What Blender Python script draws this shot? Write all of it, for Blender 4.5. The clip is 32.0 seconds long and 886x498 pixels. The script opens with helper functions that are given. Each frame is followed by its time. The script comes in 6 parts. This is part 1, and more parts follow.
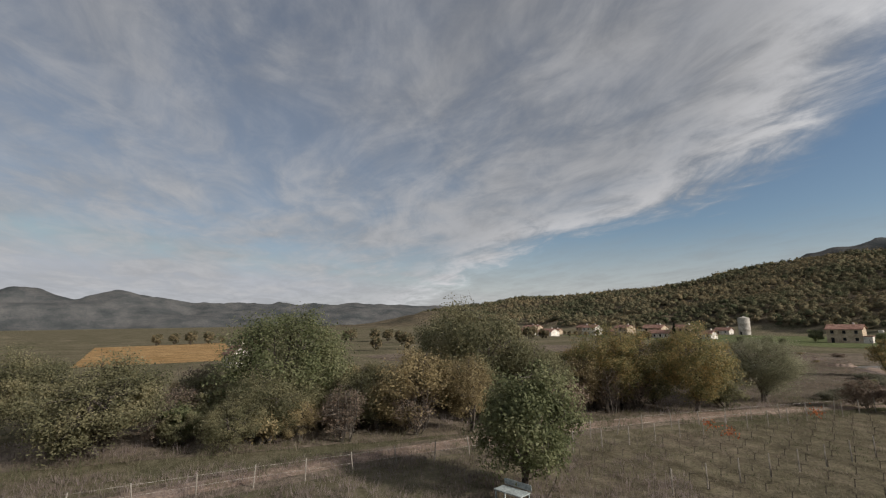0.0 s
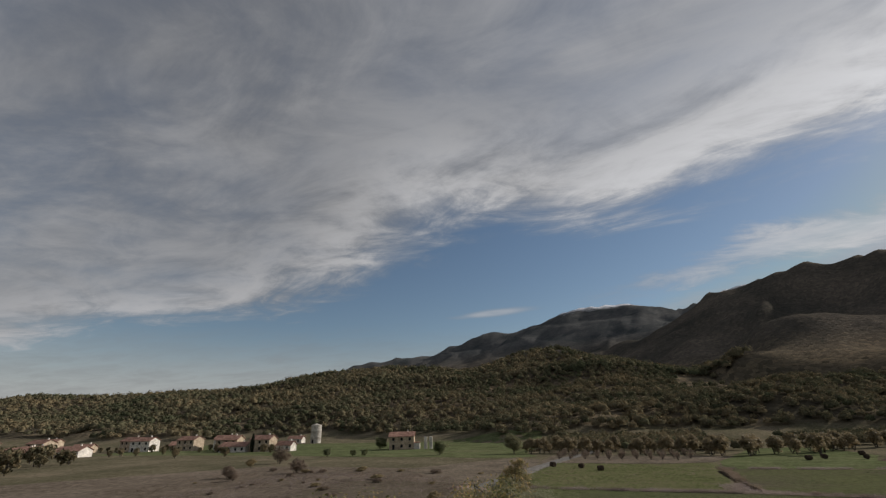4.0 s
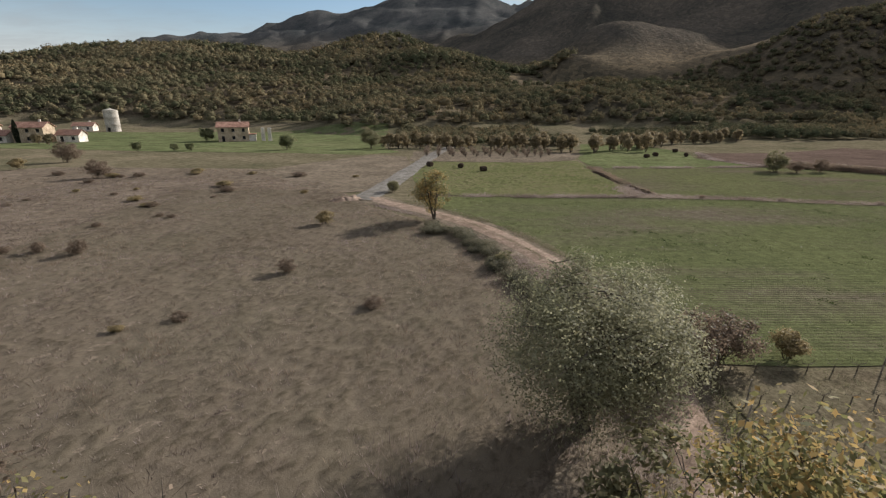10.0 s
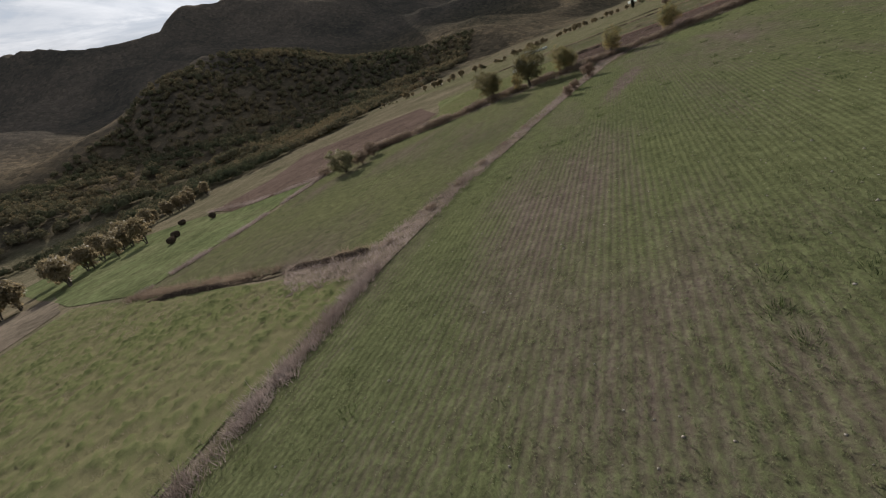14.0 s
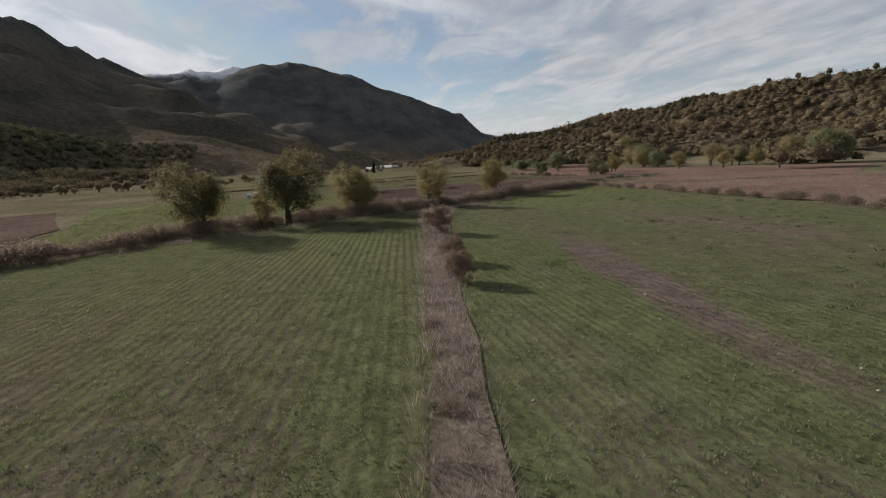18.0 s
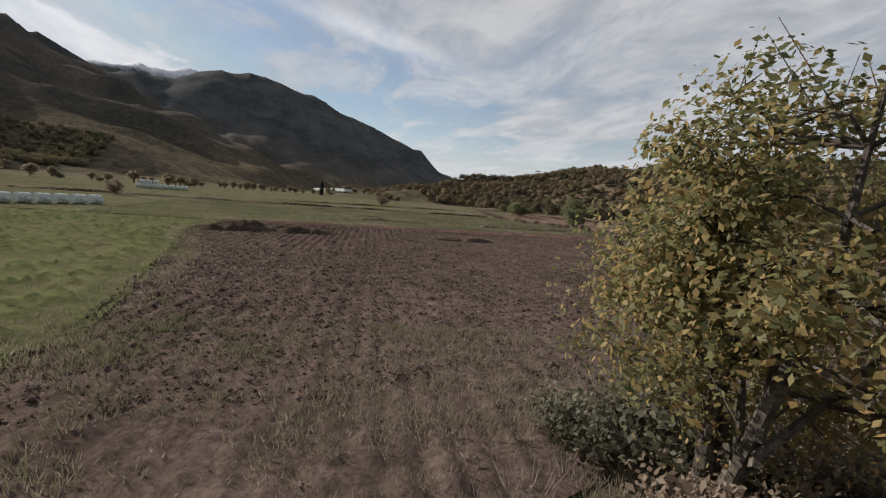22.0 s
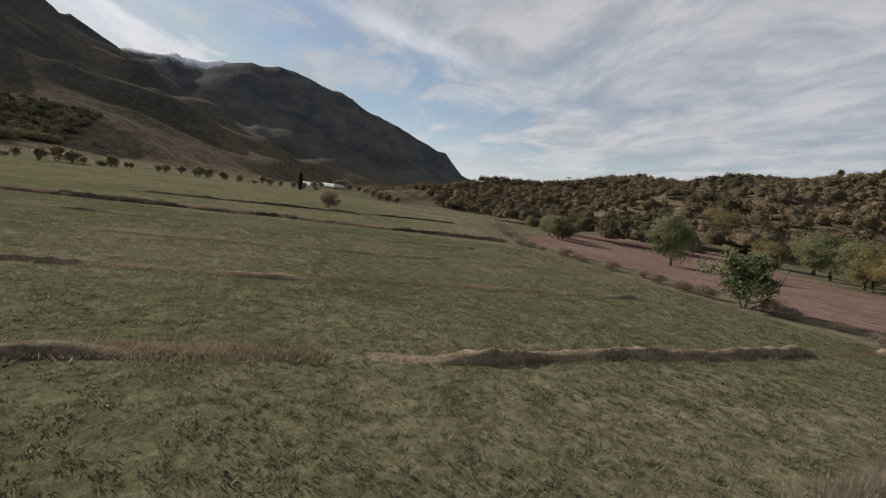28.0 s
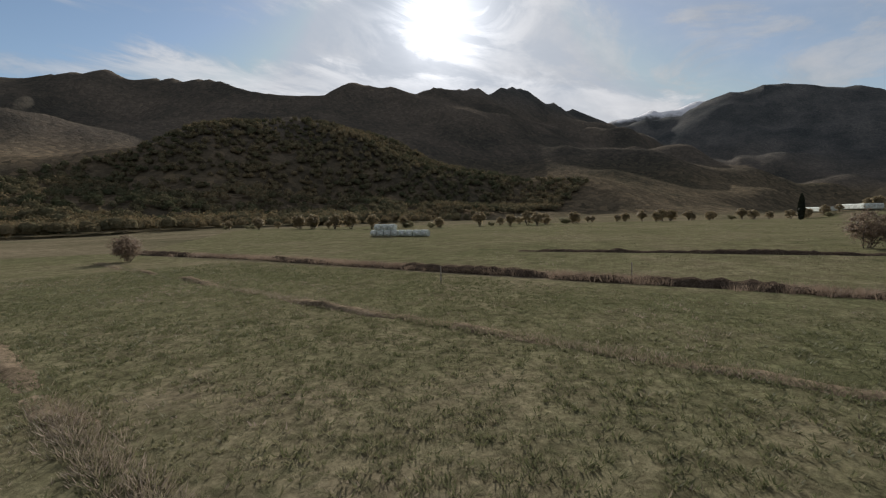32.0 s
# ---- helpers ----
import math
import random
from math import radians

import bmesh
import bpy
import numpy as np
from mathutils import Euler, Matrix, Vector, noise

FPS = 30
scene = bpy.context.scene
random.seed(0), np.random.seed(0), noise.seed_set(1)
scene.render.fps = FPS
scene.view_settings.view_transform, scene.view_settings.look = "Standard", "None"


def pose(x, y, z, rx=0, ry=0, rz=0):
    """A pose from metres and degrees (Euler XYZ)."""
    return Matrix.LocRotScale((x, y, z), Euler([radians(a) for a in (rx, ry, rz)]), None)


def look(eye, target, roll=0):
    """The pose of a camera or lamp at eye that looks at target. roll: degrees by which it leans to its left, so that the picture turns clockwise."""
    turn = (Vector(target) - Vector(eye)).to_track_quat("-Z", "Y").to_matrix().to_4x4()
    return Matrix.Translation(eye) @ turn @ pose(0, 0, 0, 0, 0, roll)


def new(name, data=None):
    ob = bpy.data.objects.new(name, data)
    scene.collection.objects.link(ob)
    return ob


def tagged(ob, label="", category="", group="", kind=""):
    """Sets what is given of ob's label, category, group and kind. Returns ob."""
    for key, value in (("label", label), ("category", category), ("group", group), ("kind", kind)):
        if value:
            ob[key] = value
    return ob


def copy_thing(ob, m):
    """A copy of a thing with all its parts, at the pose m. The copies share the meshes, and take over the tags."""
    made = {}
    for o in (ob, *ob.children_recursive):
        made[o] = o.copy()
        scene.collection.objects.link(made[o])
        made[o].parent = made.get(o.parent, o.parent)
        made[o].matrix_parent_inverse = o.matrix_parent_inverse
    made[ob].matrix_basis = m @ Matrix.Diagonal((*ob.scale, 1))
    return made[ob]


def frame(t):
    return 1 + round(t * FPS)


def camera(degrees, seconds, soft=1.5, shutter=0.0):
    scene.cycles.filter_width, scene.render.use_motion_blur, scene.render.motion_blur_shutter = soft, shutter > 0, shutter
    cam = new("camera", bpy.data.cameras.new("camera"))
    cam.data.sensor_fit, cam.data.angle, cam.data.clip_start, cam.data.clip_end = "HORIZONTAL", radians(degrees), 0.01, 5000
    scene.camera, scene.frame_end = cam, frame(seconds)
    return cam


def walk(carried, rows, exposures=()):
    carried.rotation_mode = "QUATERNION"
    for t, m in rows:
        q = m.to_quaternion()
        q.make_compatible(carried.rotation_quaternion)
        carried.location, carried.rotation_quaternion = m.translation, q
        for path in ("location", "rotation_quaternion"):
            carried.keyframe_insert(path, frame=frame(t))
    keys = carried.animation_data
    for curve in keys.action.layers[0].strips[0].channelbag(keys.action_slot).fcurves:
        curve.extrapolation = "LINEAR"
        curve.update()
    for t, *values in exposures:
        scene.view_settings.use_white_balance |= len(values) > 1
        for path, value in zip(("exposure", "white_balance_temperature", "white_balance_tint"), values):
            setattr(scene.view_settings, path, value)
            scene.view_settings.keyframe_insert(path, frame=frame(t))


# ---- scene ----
# camera: seconds, eye, aim, roll
PATH = [
    (0, (3.50, -10.80, 8.60), (-89.44, 22.28, 24.96), -0.92),
    (0.5, (-0.56, -8.60, 8.84), (-88.53, 35.18, 27.42), -1.05),
    (1, (-4.50, -6.40, 8.90), (-86.20, 47.75, 28.73), -0.37),
    (1.5, (-7.94, -4.70, 8.98), (-82.39, 58.65, 30.07), 0.33),
    (2, (-11.60, -3.10, 9.20), (-77.38, 68.64, 32.13), 0.13),
    (2.5, (-15.03, -1.67, 9.45), (-72.64, 76.11, 34.53), 0.03),
    (3, (-18.00, -0.20, 9.60), (-67.10, 81.94, 38.60), -0.74),
    (3.5, (-20.67, 1.52, 10.04), (-60.38, 87.09, 43.24), -1.61),
    (4, (-23.06, 3.10, 10.98), (-53.68, 91.48, 46.36), -1.77),
    (4.5, (-24.81, 4.16, 11.76), (-46.85, 95.52, 45.94), -2.82),
    (6.5, (-29.77, 6.68, 12.25), (-33.21, 105.94, 23.83), -0.98),
    (7, (-30.96, 7.54, 12.56), (-30.96, 107.24, 20.37), -0.58),
    (7.5, (-31.97, 8.89, 12.89), (-31.72, 108.85, 15.72), -0.60),
    (8, (-33.01, 10.54, 12.94), (-32.61, 110.44, 8.38), -0.30),
    (8.5, (-33.89, 12.49, 12.92), (-33.39, 111.56, -0.71), -0.03),
    (9, (-34.74, 14.93, 12.83), (-33.93, 112.27, -10.06), 0.31),
    (9.5, (-35.54, 18.08, 12.58), (-34.64, 113.56, -17.13), 0.71),
    (10, (-36.30, 21.83, 12.09), (-34.36, 116.93, -18.75), 0.28),
    (10.5, (-36.97, 26.28, 11.55), (-33.50, 121.10, -20.02), -1.38),
    (11, (-37.62, 31.16, 11.03), (-31.49, 124.80, -23.52), -4.40),
    (11.5, (-38.07, 36.67, 10.62), (-25.90, 129.19, -25.31), -10.97),
    (12, (-37.97, 42.67, 10.42), (-14.72, 132.08, -27.85), -16.28),
    (12.5, (-37.02, 49.03, 10.32), (0.15, 132.30, -30.73), -19.66),
    (13, (-35.10, 55.45, 10.03), (18.97, 128.04, -32.48), -21.51),
    (13.5, (-32.22, 61.62, 9.42), (38.41, 120.60, -29.74), -20.43),
    (14, (-28.75, 67.01, 9.11), (54.68, 109.20, -26.39), -21.48),
    (14.5, (-24.14, 71.90, 8.30), (68.66, 95.93, -20.19), -19.90),
    (15, (-18.28, 74.91, 7.77), (77.87, 82.88, -18.52), -19.82),
    (15.5, (-12.05, 77.31, 7.29), (85.16, 73.72, -15.90), -15.85),
    (17.5, (11.77, 79.06, 5.53), (106.57, 55.03, -15.33), -5.29),
    (18, (17.68, 78.26, 4.99), (113.20, 55.52, -13.97), -3.09),
    (18.5, (23.78, 77.50, 4.62), (119.61, 55.05, -13.06), -1.43),
    (19, (29.82, 76.59, 4.38), (126.14, 55.00, -11.64), 0.98),
    (19.5, (35.88, 75.65, 4.19), (132.49, 54.69, -10.88), 2.84),
    (20, (42.14, 74.89, 3.93), (138.68, 53.38, -10.84), 3.12),
    (20.5, (48.15, 74.09, 3.59), (144.68, 52.12, -10.52), 3.34),
    (21, (54.14, 73.24, 3.26), (150.72, 50.39, -8.96), 3.47),
    (21.5, (59.97, 72.57, 3.16), (155.41, 44.83, -7.84), 4.29),
    (22, (65.22, 71.99, 3.36), (158.36, 37.23, -7.41), 4.66),
    (22.5, (70.32, 71.35, 3.70), (159.60, 27.77, -7.71), 4.04),
    (23, (75.39, 70.59, 3.78), (160.12, 18.76, -7.83), 2.25),
    (23.5, (80.10, 69.76, 3.51), (159.37, 9.83, -7.61), -0.34),
    (24, (84.68, 68.48, 2.97), (157.81, 0.94, -6.49), -3.61),
    (24.5, (88.90, 66.78, 2.73), (155.10, -7.76, -5.09), -5.73),
    (26.5, (102.06, 56.93, 3.89), (171.39, -14.74, -3.59), 3.92),
    (27, (105.12, 54.28, 4.02), (183.56, -7.29, -3.51), 7.16),
    (27.5, (108.25, 51.82, 4.10), (195.78, 4.26, -4.67), 7.89),
    (28, (111.31, 49.69, 4.23), (205.95, 19.13, -6.23), 7.91),
    (28.5, (114.62, 47.96, 4.24), (213.21, 36.16, -7.59), 6.96),
    (29, (117.97, 46.55, 4.30), (216.83, 55.08, -8.12), 6.33),
    (29.5, (120.64, 45.21, 4.30), (215.26, 75.43, -7.28), 5.72),
    (30, (124.74, 45.10, 4.06), (210.46, 95.51, -6.42), 4.37),
    (30.5, (128.48, 45.49, 3.92), (204.03, 110.25, -6.06), 2.31),
    (31, (132.08, 46.36, 3.82), (206.94, 112.05, -5.16), 1.31),
    (31.5, (135.58, 47.67, 3.72), (211.20, 112.60, -4.34), 0.41),
    (32, (139.06, 49.40, 3.64), (215.76, 113.16, -3.58), -1.02),
]
EXPOSURES = [(t, stops, 6300, 10) for t, stops in [(0.0, 0.1), (1.0, 0.1), (2.0, 0.0), (4.0, -0.25), (7.0, -0.3), (8.0, -0.15), (9.0, 0.25), (10.0, 0.58), (11.0, 0.78), (12.0, 0.82), (13.0, 0.82), (14.0, 0.3), (15.0, 0.1), (18.0, 0.22), (21.0, 0.35), (24.0, 0.27), (27.0, 0.3), (30.0, 0.2), (32.0, 0.15)]]
cam = camera(89.76, 32.0, soft=1.2, shutter=0.012)
walk(cam, [(t, look(e, a, r)) for t, e, a, r in PATH], exposures=EXPOSURES)

# ---- light ----
SUN_AZ, SUN_EL = radians(50.0), radians(24.5)
SKY = 0.075
SUN_DIR = Vector((math.sin(SUN_AZ) * math.cos(SUN_EL), math.cos(SUN_AZ) * math.cos(SUN_EL), math.sin(SUN_EL)))
world = bpy.data.worlds.new("world")
scene.world = world
world.use_nodes = True


def build_sky():
    """Clear sky with a bank of high cloud: cover in the plane of the clouds, (x, y) / (z + 0.1) of the direction."""
    nt = world.node_tree
    nt.nodes.clear()
    N, L = nt.nodes.new, nt.links.new

    def calc(op, a, b=0.0, c=0.0):
        m = N("ShaderNodeMath")
        m.operation = op
        for sock, v in zip(m.inputs, (a, b, c)):
            if isinstance(v, (int, float)):
                sock.default_value = v
            else:
                L(v, sock)
        return m.outputs[0]

    def step(v, lo, hi):
        m = N("ShaderNodeMapRange")
        m.interpolation_type = "SMOOTHSTEP"
        L(v, m.inputs[0])
        m.inputs[1].default_value, m.inputs[2].default_value = lo, hi
        return m.outputs[0]

    def cloud_noise(vec, scale, stretch, turn, detail, dist):
        mp, n = N("ShaderNodeMapping"), N("ShaderNodeTexNoise")
        mp.inputs["Scale"].default_value = stretch
        mp.inputs["Rotation"].default_value = (0, 0, radians(turn))
        L(vec, mp.inputs[0])
        L(mp.outputs[0], n.inputs["Vector"])
        n.inputs["Scale"].default_value, n.inputs["Detail"].default_value = scale, detail
        n.inputs["Roughness"].default_value, n.inputs["Distortion"].default_value = 0.62, dist
        return n.outputs[0]

    out, bg = N("ShaderNodeOutputWorld"), N("ShaderNodeBackground")
    sky = N("ShaderNodeTexSky")
    sky.sky_type, sky.sun_disc = "NISHITA", False
    sky.sun_elevation, sky.sun_rotation = SUN_EL, SUN_AZ
    sky.dust_density, sky.air_density = 0.3, 1.0
    tc, sp = N("ShaderNodeTexCoord"), N("ShaderNodeSeparateXYZ")
    L(tc.outputs["Generated"], sp.inputs[0])
    z = calc("ADD", calc("MAXIMUM", sp.outputs[2], 0.0), 0.1)
    u, v = calc("DIVIDE", sp.outputs[0], z), calc("DIVIDE", sp.outputs[1], z)
    cb = N("ShaderNodeCombineXYZ")
    L(u, cb.inputs[0])
    L(v, cb.inputs[1])
    p = cb.outputs[0]
    big = cloud_noise(p, 0.8, (0.9, 1.15, 1.0), 25, 3, 0.3)
    streak = cloud_noise(p, 1.7, (0.7, 1.3, 1.0), 70, 9, 0.8)
    fine = cloud_noise(p, 4.0, (0.75, 1.25, 1.0), 62, 10, 0.7)
    ragged = calc("ADD", calc("MULTIPLY", calc("SUBTRACT", big, 0.5), 0.25), calc("MULTIPLY", calc("SUBTRACT", streak, 0.5), 0.85))
    ragged = calc("ADD", ragged, calc("MULTIPLY", calc("SUBTRACT", fine, 0.5), 0.5))
    # edge of the main bank, a second band over the mountains, and milky cloud low down
    curve = N("ShaderNodeValToRGB")
    curve.color_ramp.interpolation = "B_SPLINE"
    line = [(-3.0, 2.1), (-2.6, 2.25), (-2.0, 2.5), (-1.25, 2.24), (-0.7, 1.88), (-0.4, 1.8), (0.05, 2.12), (0.42, 1.86), (0.95, 1.62), (1.16, 1.26), (1.6, 0.6), (2.1, 0.1), (2.4, -0.6), (2.9, -1.1), (4.0, -2.0)]
    while len(curve.color_ramp.elements) < len(line):
        curve.color_ramp.elements.new(0.5)
    for el, (a, b) in zip(curve.color_ramp.elements, line):
        el.position, k = (a + 3.0) / 7.0, (b + 2.0) / 6.0
        el.color = (k, k, k, 1)
    L(calc("DIVIDE", calc("ADD", u, 3.0), 7.0), curve.inputs[0])
    edge = calc("MULTIPLY_ADD", curve.outputs[0], 6.0, -2.0)
    main = step(calc("ADD", calc("SUBTRACT", edge, v), ragged), -0.1, 0.42)
    lower = calc("ADD", calc("SUBTRACT", v, calc("MULTIPLY_ADD", u, -0.75, 2.8)), ragged)
    upper = calc("ADD", calc("SUBTRACT", calc("MULTIPLY_ADD", u, -0.53, 3.2), v), ragged)
    band = calc("MULTIPLY", calc("MULTIPLY", step(lower, -0.05, 0.25), step(upper, -0.1, 0.25)), step(u, -0.3, 0.9))
    low = calc("MULTIPLY", step(calc("ADD", sp.outputs[2], calc("MULTIPLY", ragged, 0.08)), 0.2, 0.03), 0.85)
    sun_side = calc("MULTIPLY", step(calc("ADD", calc("ADD", u, v), ragged), 3.5, 4.3), 0.8)
    veil = calc("MULTIPLY", calc("MULTIPLY", step(streak, 0.34, 0.6), 0.9), step(u, 0.9, 1.6))
    veil = calc("MAXIMUM", veil, calc("MULTIPLY", step(u, 0.9, 1.8), 0.5))
    sun_side = calc("MAXIMUM", sun_side, veil)
    wisp = N("ShaderNodeVectorMath")
    wisp.operation = "DISTANCE"
    wm = N("ShaderNodeMapping")
    wm.inputs["Location"].default_value, wm.inputs["Scale"].default_value = (0.7, -3.05, 0), (1.0, 1.0, 1.0)
    L(p, wm.inputs[0])
    ws = N("ShaderNodeMapping")
    ws.inputs["Rotation"].default_value, ws.inputs["Scale"].default_value = (0, 0, radians(-28)), (3.0, 10.0, 1.0)
    L(wm.outputs[0], ws.inputs[0])
    L(ws.outputs[0], wisp.inputs[0])
    puff = calc("MULTIPLY", step(calc("ADD", wisp.outputs[1], calc("MULTIPLY", ragged, 1.3)), 1.15, 0.2), 0.9)
    sun_side = calc("MAXIMUM", sun_side, puff)
    # a bright streak with a blunt end among the thin cloud to the east
    hm = N("ShaderNodeMapping")
    hm.vector_type = "TEXTURE"
    hm.inputs["Location"].default_value, hm.inputs["Rotation"].default_value, hm.inputs["Scale"].default_value = (2.22, -0.36, 0), (0, 0, radians(-70)), (0.62, 0.15, 1.0)
    L(p, hm.inputs[0])
    hl = N("ShaderNodeVectorMath")
    hl.operation = "LENGTH"
    L(hm.outputs[0], hl.inputs[0])
    hook = step(calc("ADD", hl.outputs["Value"], calc("MULTIPLY", ragged, 1.6)), 1.15, 0.25)
    sun_side = calc("MAXIMUM", sun_side, hook)
    cover = calc("MAXIMUM", calc("MAXIMUM", main, band), calc("MAXIMUM", low, sun_side))
    rim = calc("SUBTRACT", main, step(calc("ADD", calc("SUBTRACT", edge, v), ragged), 0.35, 1.1))
    rim = calc("MULTIPLY", rim, calc("MULTIPLY", step(u, 1.9, 1.0), calc("MULTIPLY_ADD", step(u, -2.0, 0.2), 0.5, 0.5)))
    body = calc("ADD", calc("MULTIPLY", streak, 0.5), calc("ADD", calc("MULTIPLY", big, 0.5), calc("MULTIPLY", fine, 0.16)))
    dens = calc("MULTIPLY", cover, step(body, 0.42, 0.72))
    dens = calc("ADD", calc("MULTIPLY", dens, 0.5), calc("ADD", calc("MULTIPLY", cover, 0.42), calc("MULTIPLY", rim, 0.32)))
    dens = calc("MINIMUM", calc("MAXIMUM", dens, low), 1.0)
    # brightness of the cloud: grey where thick, bright where thin and towards the sun
    dot = N("ShaderNodeVectorMath")
    dot.operation = "DOT_PRODUCT"
    L(tc.outputs["Generated"], dot.inputs[0])
    dot.inputs[1].default_value = SUN_DIR
    near = calc("MAXIMUM", dot.outputs[1], 0.0)
    glow = calc("ADD", calc("MULTIPLY", calc("POWER", near, 3.0), 0.2), calc("MULTIPLY", calc("POWER", near, 50.0), 0.5))
    glow = calc("ADD", glow, calc("MULTIPLY", calc("POWER", near, 350.0), 4.0))
    shade = calc("MULTIPLY_ADD", step(calc("ADD", calc("MULTIPLY", fine, 0.4), calc("MULTIPLY", streak, 0.6)), 0.36, 0.66), 0.12, 0.225)
    shade = calc("ADD", shade, calc("MULTIPLY", calc("MULTIPLY", rim, step(calc("ADD", calc("MULTIPLY", streak, 0.6), calc("MULTIPLY", fine, 0.4)), 0.3, 0.62)), 0.27))
    rim_east = calc("MULTIPLY", hook, 0.16)
    rim_east = calc("ADD", rim_east, calc("MULTIPLY", puff, 0.25))
    south = calc("MULTIPLY", calc("MULTIPLY", step(v, 0.3, -1.2), step(u, -0.5, 1.2)), 0.15)
    shade = calc("ADD", calc("ADD", shade, calc("ADD", calc("ADD", rim_east, south), calc("MULTIPLY", step(u, -0.8, -3.0), 0.05))), calc("ADD", calc("MULTIPLY", low, 0.1), calc("MULTIPLY", band, 0.17)))
    bright = calc("ADD", shade, glow)
    tint, mixed, scaled = N("ShaderNodeCombineColor"), N("ShaderNodeMix"), N("ShaderNodeMix")
    for k, f in enumerate((1.0, 0.985, 0.985)):
        L(calc("MULTIPLY", bright, f), tint.inputs[k])
    for m in (mixed, scaled):
        m.data_type = "RGBA"
    scaled.blend_type = "MULTIPLY"
    scaled.inputs[0].default_value = 1.0
    scaled.inputs[7].default_value = (SKY, SKY, SKY, 1)
    L(sky.outputs[0], scaled.inputs[6])
    clampn = N("ShaderNodeMix")
    clampn.data_type, clampn.blend_type = "RGBA", "DARKEN"
    clampn.inputs[0].default_value = 1.0
    clampn.inputs[7].default_value = (0.42, 0.46, 0.52, 1)
    L(scaled.outputs[2], clampn.inputs[6])
    L(dens, mixed.inputs[0])
    L(clampn.outputs[2], mixed.inputs[6])
    L(tint.outputs[0], mixed.inputs[7])
    L(mixed.outputs[2], bg.inputs["Color"])
    bg.inputs["Strength"].default_value = 1.0
    L(bg.outputs[0], out.inputs["Surface"])


build_sky()
sun = new("sun", bpy.data.lights.new("sun", "SUN"))
sun.data.energy, sun.data.angle, sun.data.color = 4.3, radians(0.9), (1.0, 0.92, 0.82)
sun.matrix_world = look(SUN_DIR * 100, (0, 0, 0))
scene.view_settings.exposure = 0.0

# ---- materials ----


class Graph:
    """A node material with short calls for nodes and links."""

    def __init__(self, name, rough=0.95, spec=0.0):
        self.mat = bpy.data.materials.new(name)
        self.mat.use_nodes = True
        self.tree = self.mat.node_tree
        self.bsdf = self.tree.nodes["Principled BSDF"]
        self.bsdf.inputs["Roughness"].default_value = rough
        self.bsdf.inputs["Specular IOR Level"].default_value = spec

    def node(self, kind, **props):
        n = self.tree.nodes.new(kind)
        for k, v in props.items():
            setattr(n, k, v)
        return n

    def link(self, a, b):
        self.tree.links.new(a, b)

    def coords(self, scale=(1, 1, 1), turn=0.0, kind="Object"):
        c, m = self.node("ShaderNodeTexCoord"), self.node("ShaderNodeMapping")
        m.inputs["Scale"].default_value = scale
        m.inputs["Rotation"].default_value = (0, 0, radians(turn))
        self.link(c.outputs[kind], m.inputs["Vector"])
        return m.outputs[0]

    def noise(self, scale, vec=None, detail=4.0, rough=0.6):
        n = self.node("ShaderNodeTexNoise")
        n.inputs["Scale"].default_value, n.inputs["Detail"].default_value, n.inputs["Roughness"].default_value = scale, detail, rough
        if vec is not None:
            self.link(vec, n.inputs["Vector"])
        return n.outputs[0]

    def ramp(self, fac, stops, mode="LINEAR"):
        r = self.node("ShaderNodeValToRGB")
        r.color_ramp.interpolation = mode
        while len(r.color_ramp.elements) < len(stops):
            r.color_ramp.elements.new(0.5)
        for el, (pos, col) in zip(r.color_ramp.elements, stops):
            el.position = pos
            el.color = (*col, 1) if len(col) == 3 else col
        self.link(fac, r.inputs[0])
        return r.outputs[0]

    def mix(self, fac, a, b, mode="MIX"):
        m = self.node("ShaderNodeMix", data_type="RGBA", blend_type=mode)
        for sock, v in ((m.inputs[0], fac), (m.inputs[6], a), (m.inputs[7], b)):
            if isinstance(v, (int, float)):
                sock.default_value = v
            elif isinstance(v, tuple):
                sock.default_value = (*v, 1)
            else:
                self.link(v, sock)
        return m.outputs[2]

    def math(self, op, a, b=0.0):
        m = self.node("ShaderNodeMath", operation=op)
        for sock, v in zip(m.inputs, (a, b)):
            if isinstance(v, (int, float)):
                sock.default_value = v
            else:
                self.link(v, sock)
        return m.outputs[0]

    def color(self, c):
        if isinstance(c, tuple):
            self.bsdf.inputs["Base Color"].default_value = (*c, 1)
        else:
            self.link(c, self.bsdf.inputs["Base Color"])
        return self

    def bump(self, height, dist=0.05, strength=1.0):
        b = self.node("ShaderNodeBump")
        b.inputs["Distance"].default_value, b.inputs["Strength"].default_value = dist, strength
        self.link(height, b.inputs["Height"])
        self.link(b.outputs[0], self.bsdf.inputs["Normal"])
        return self


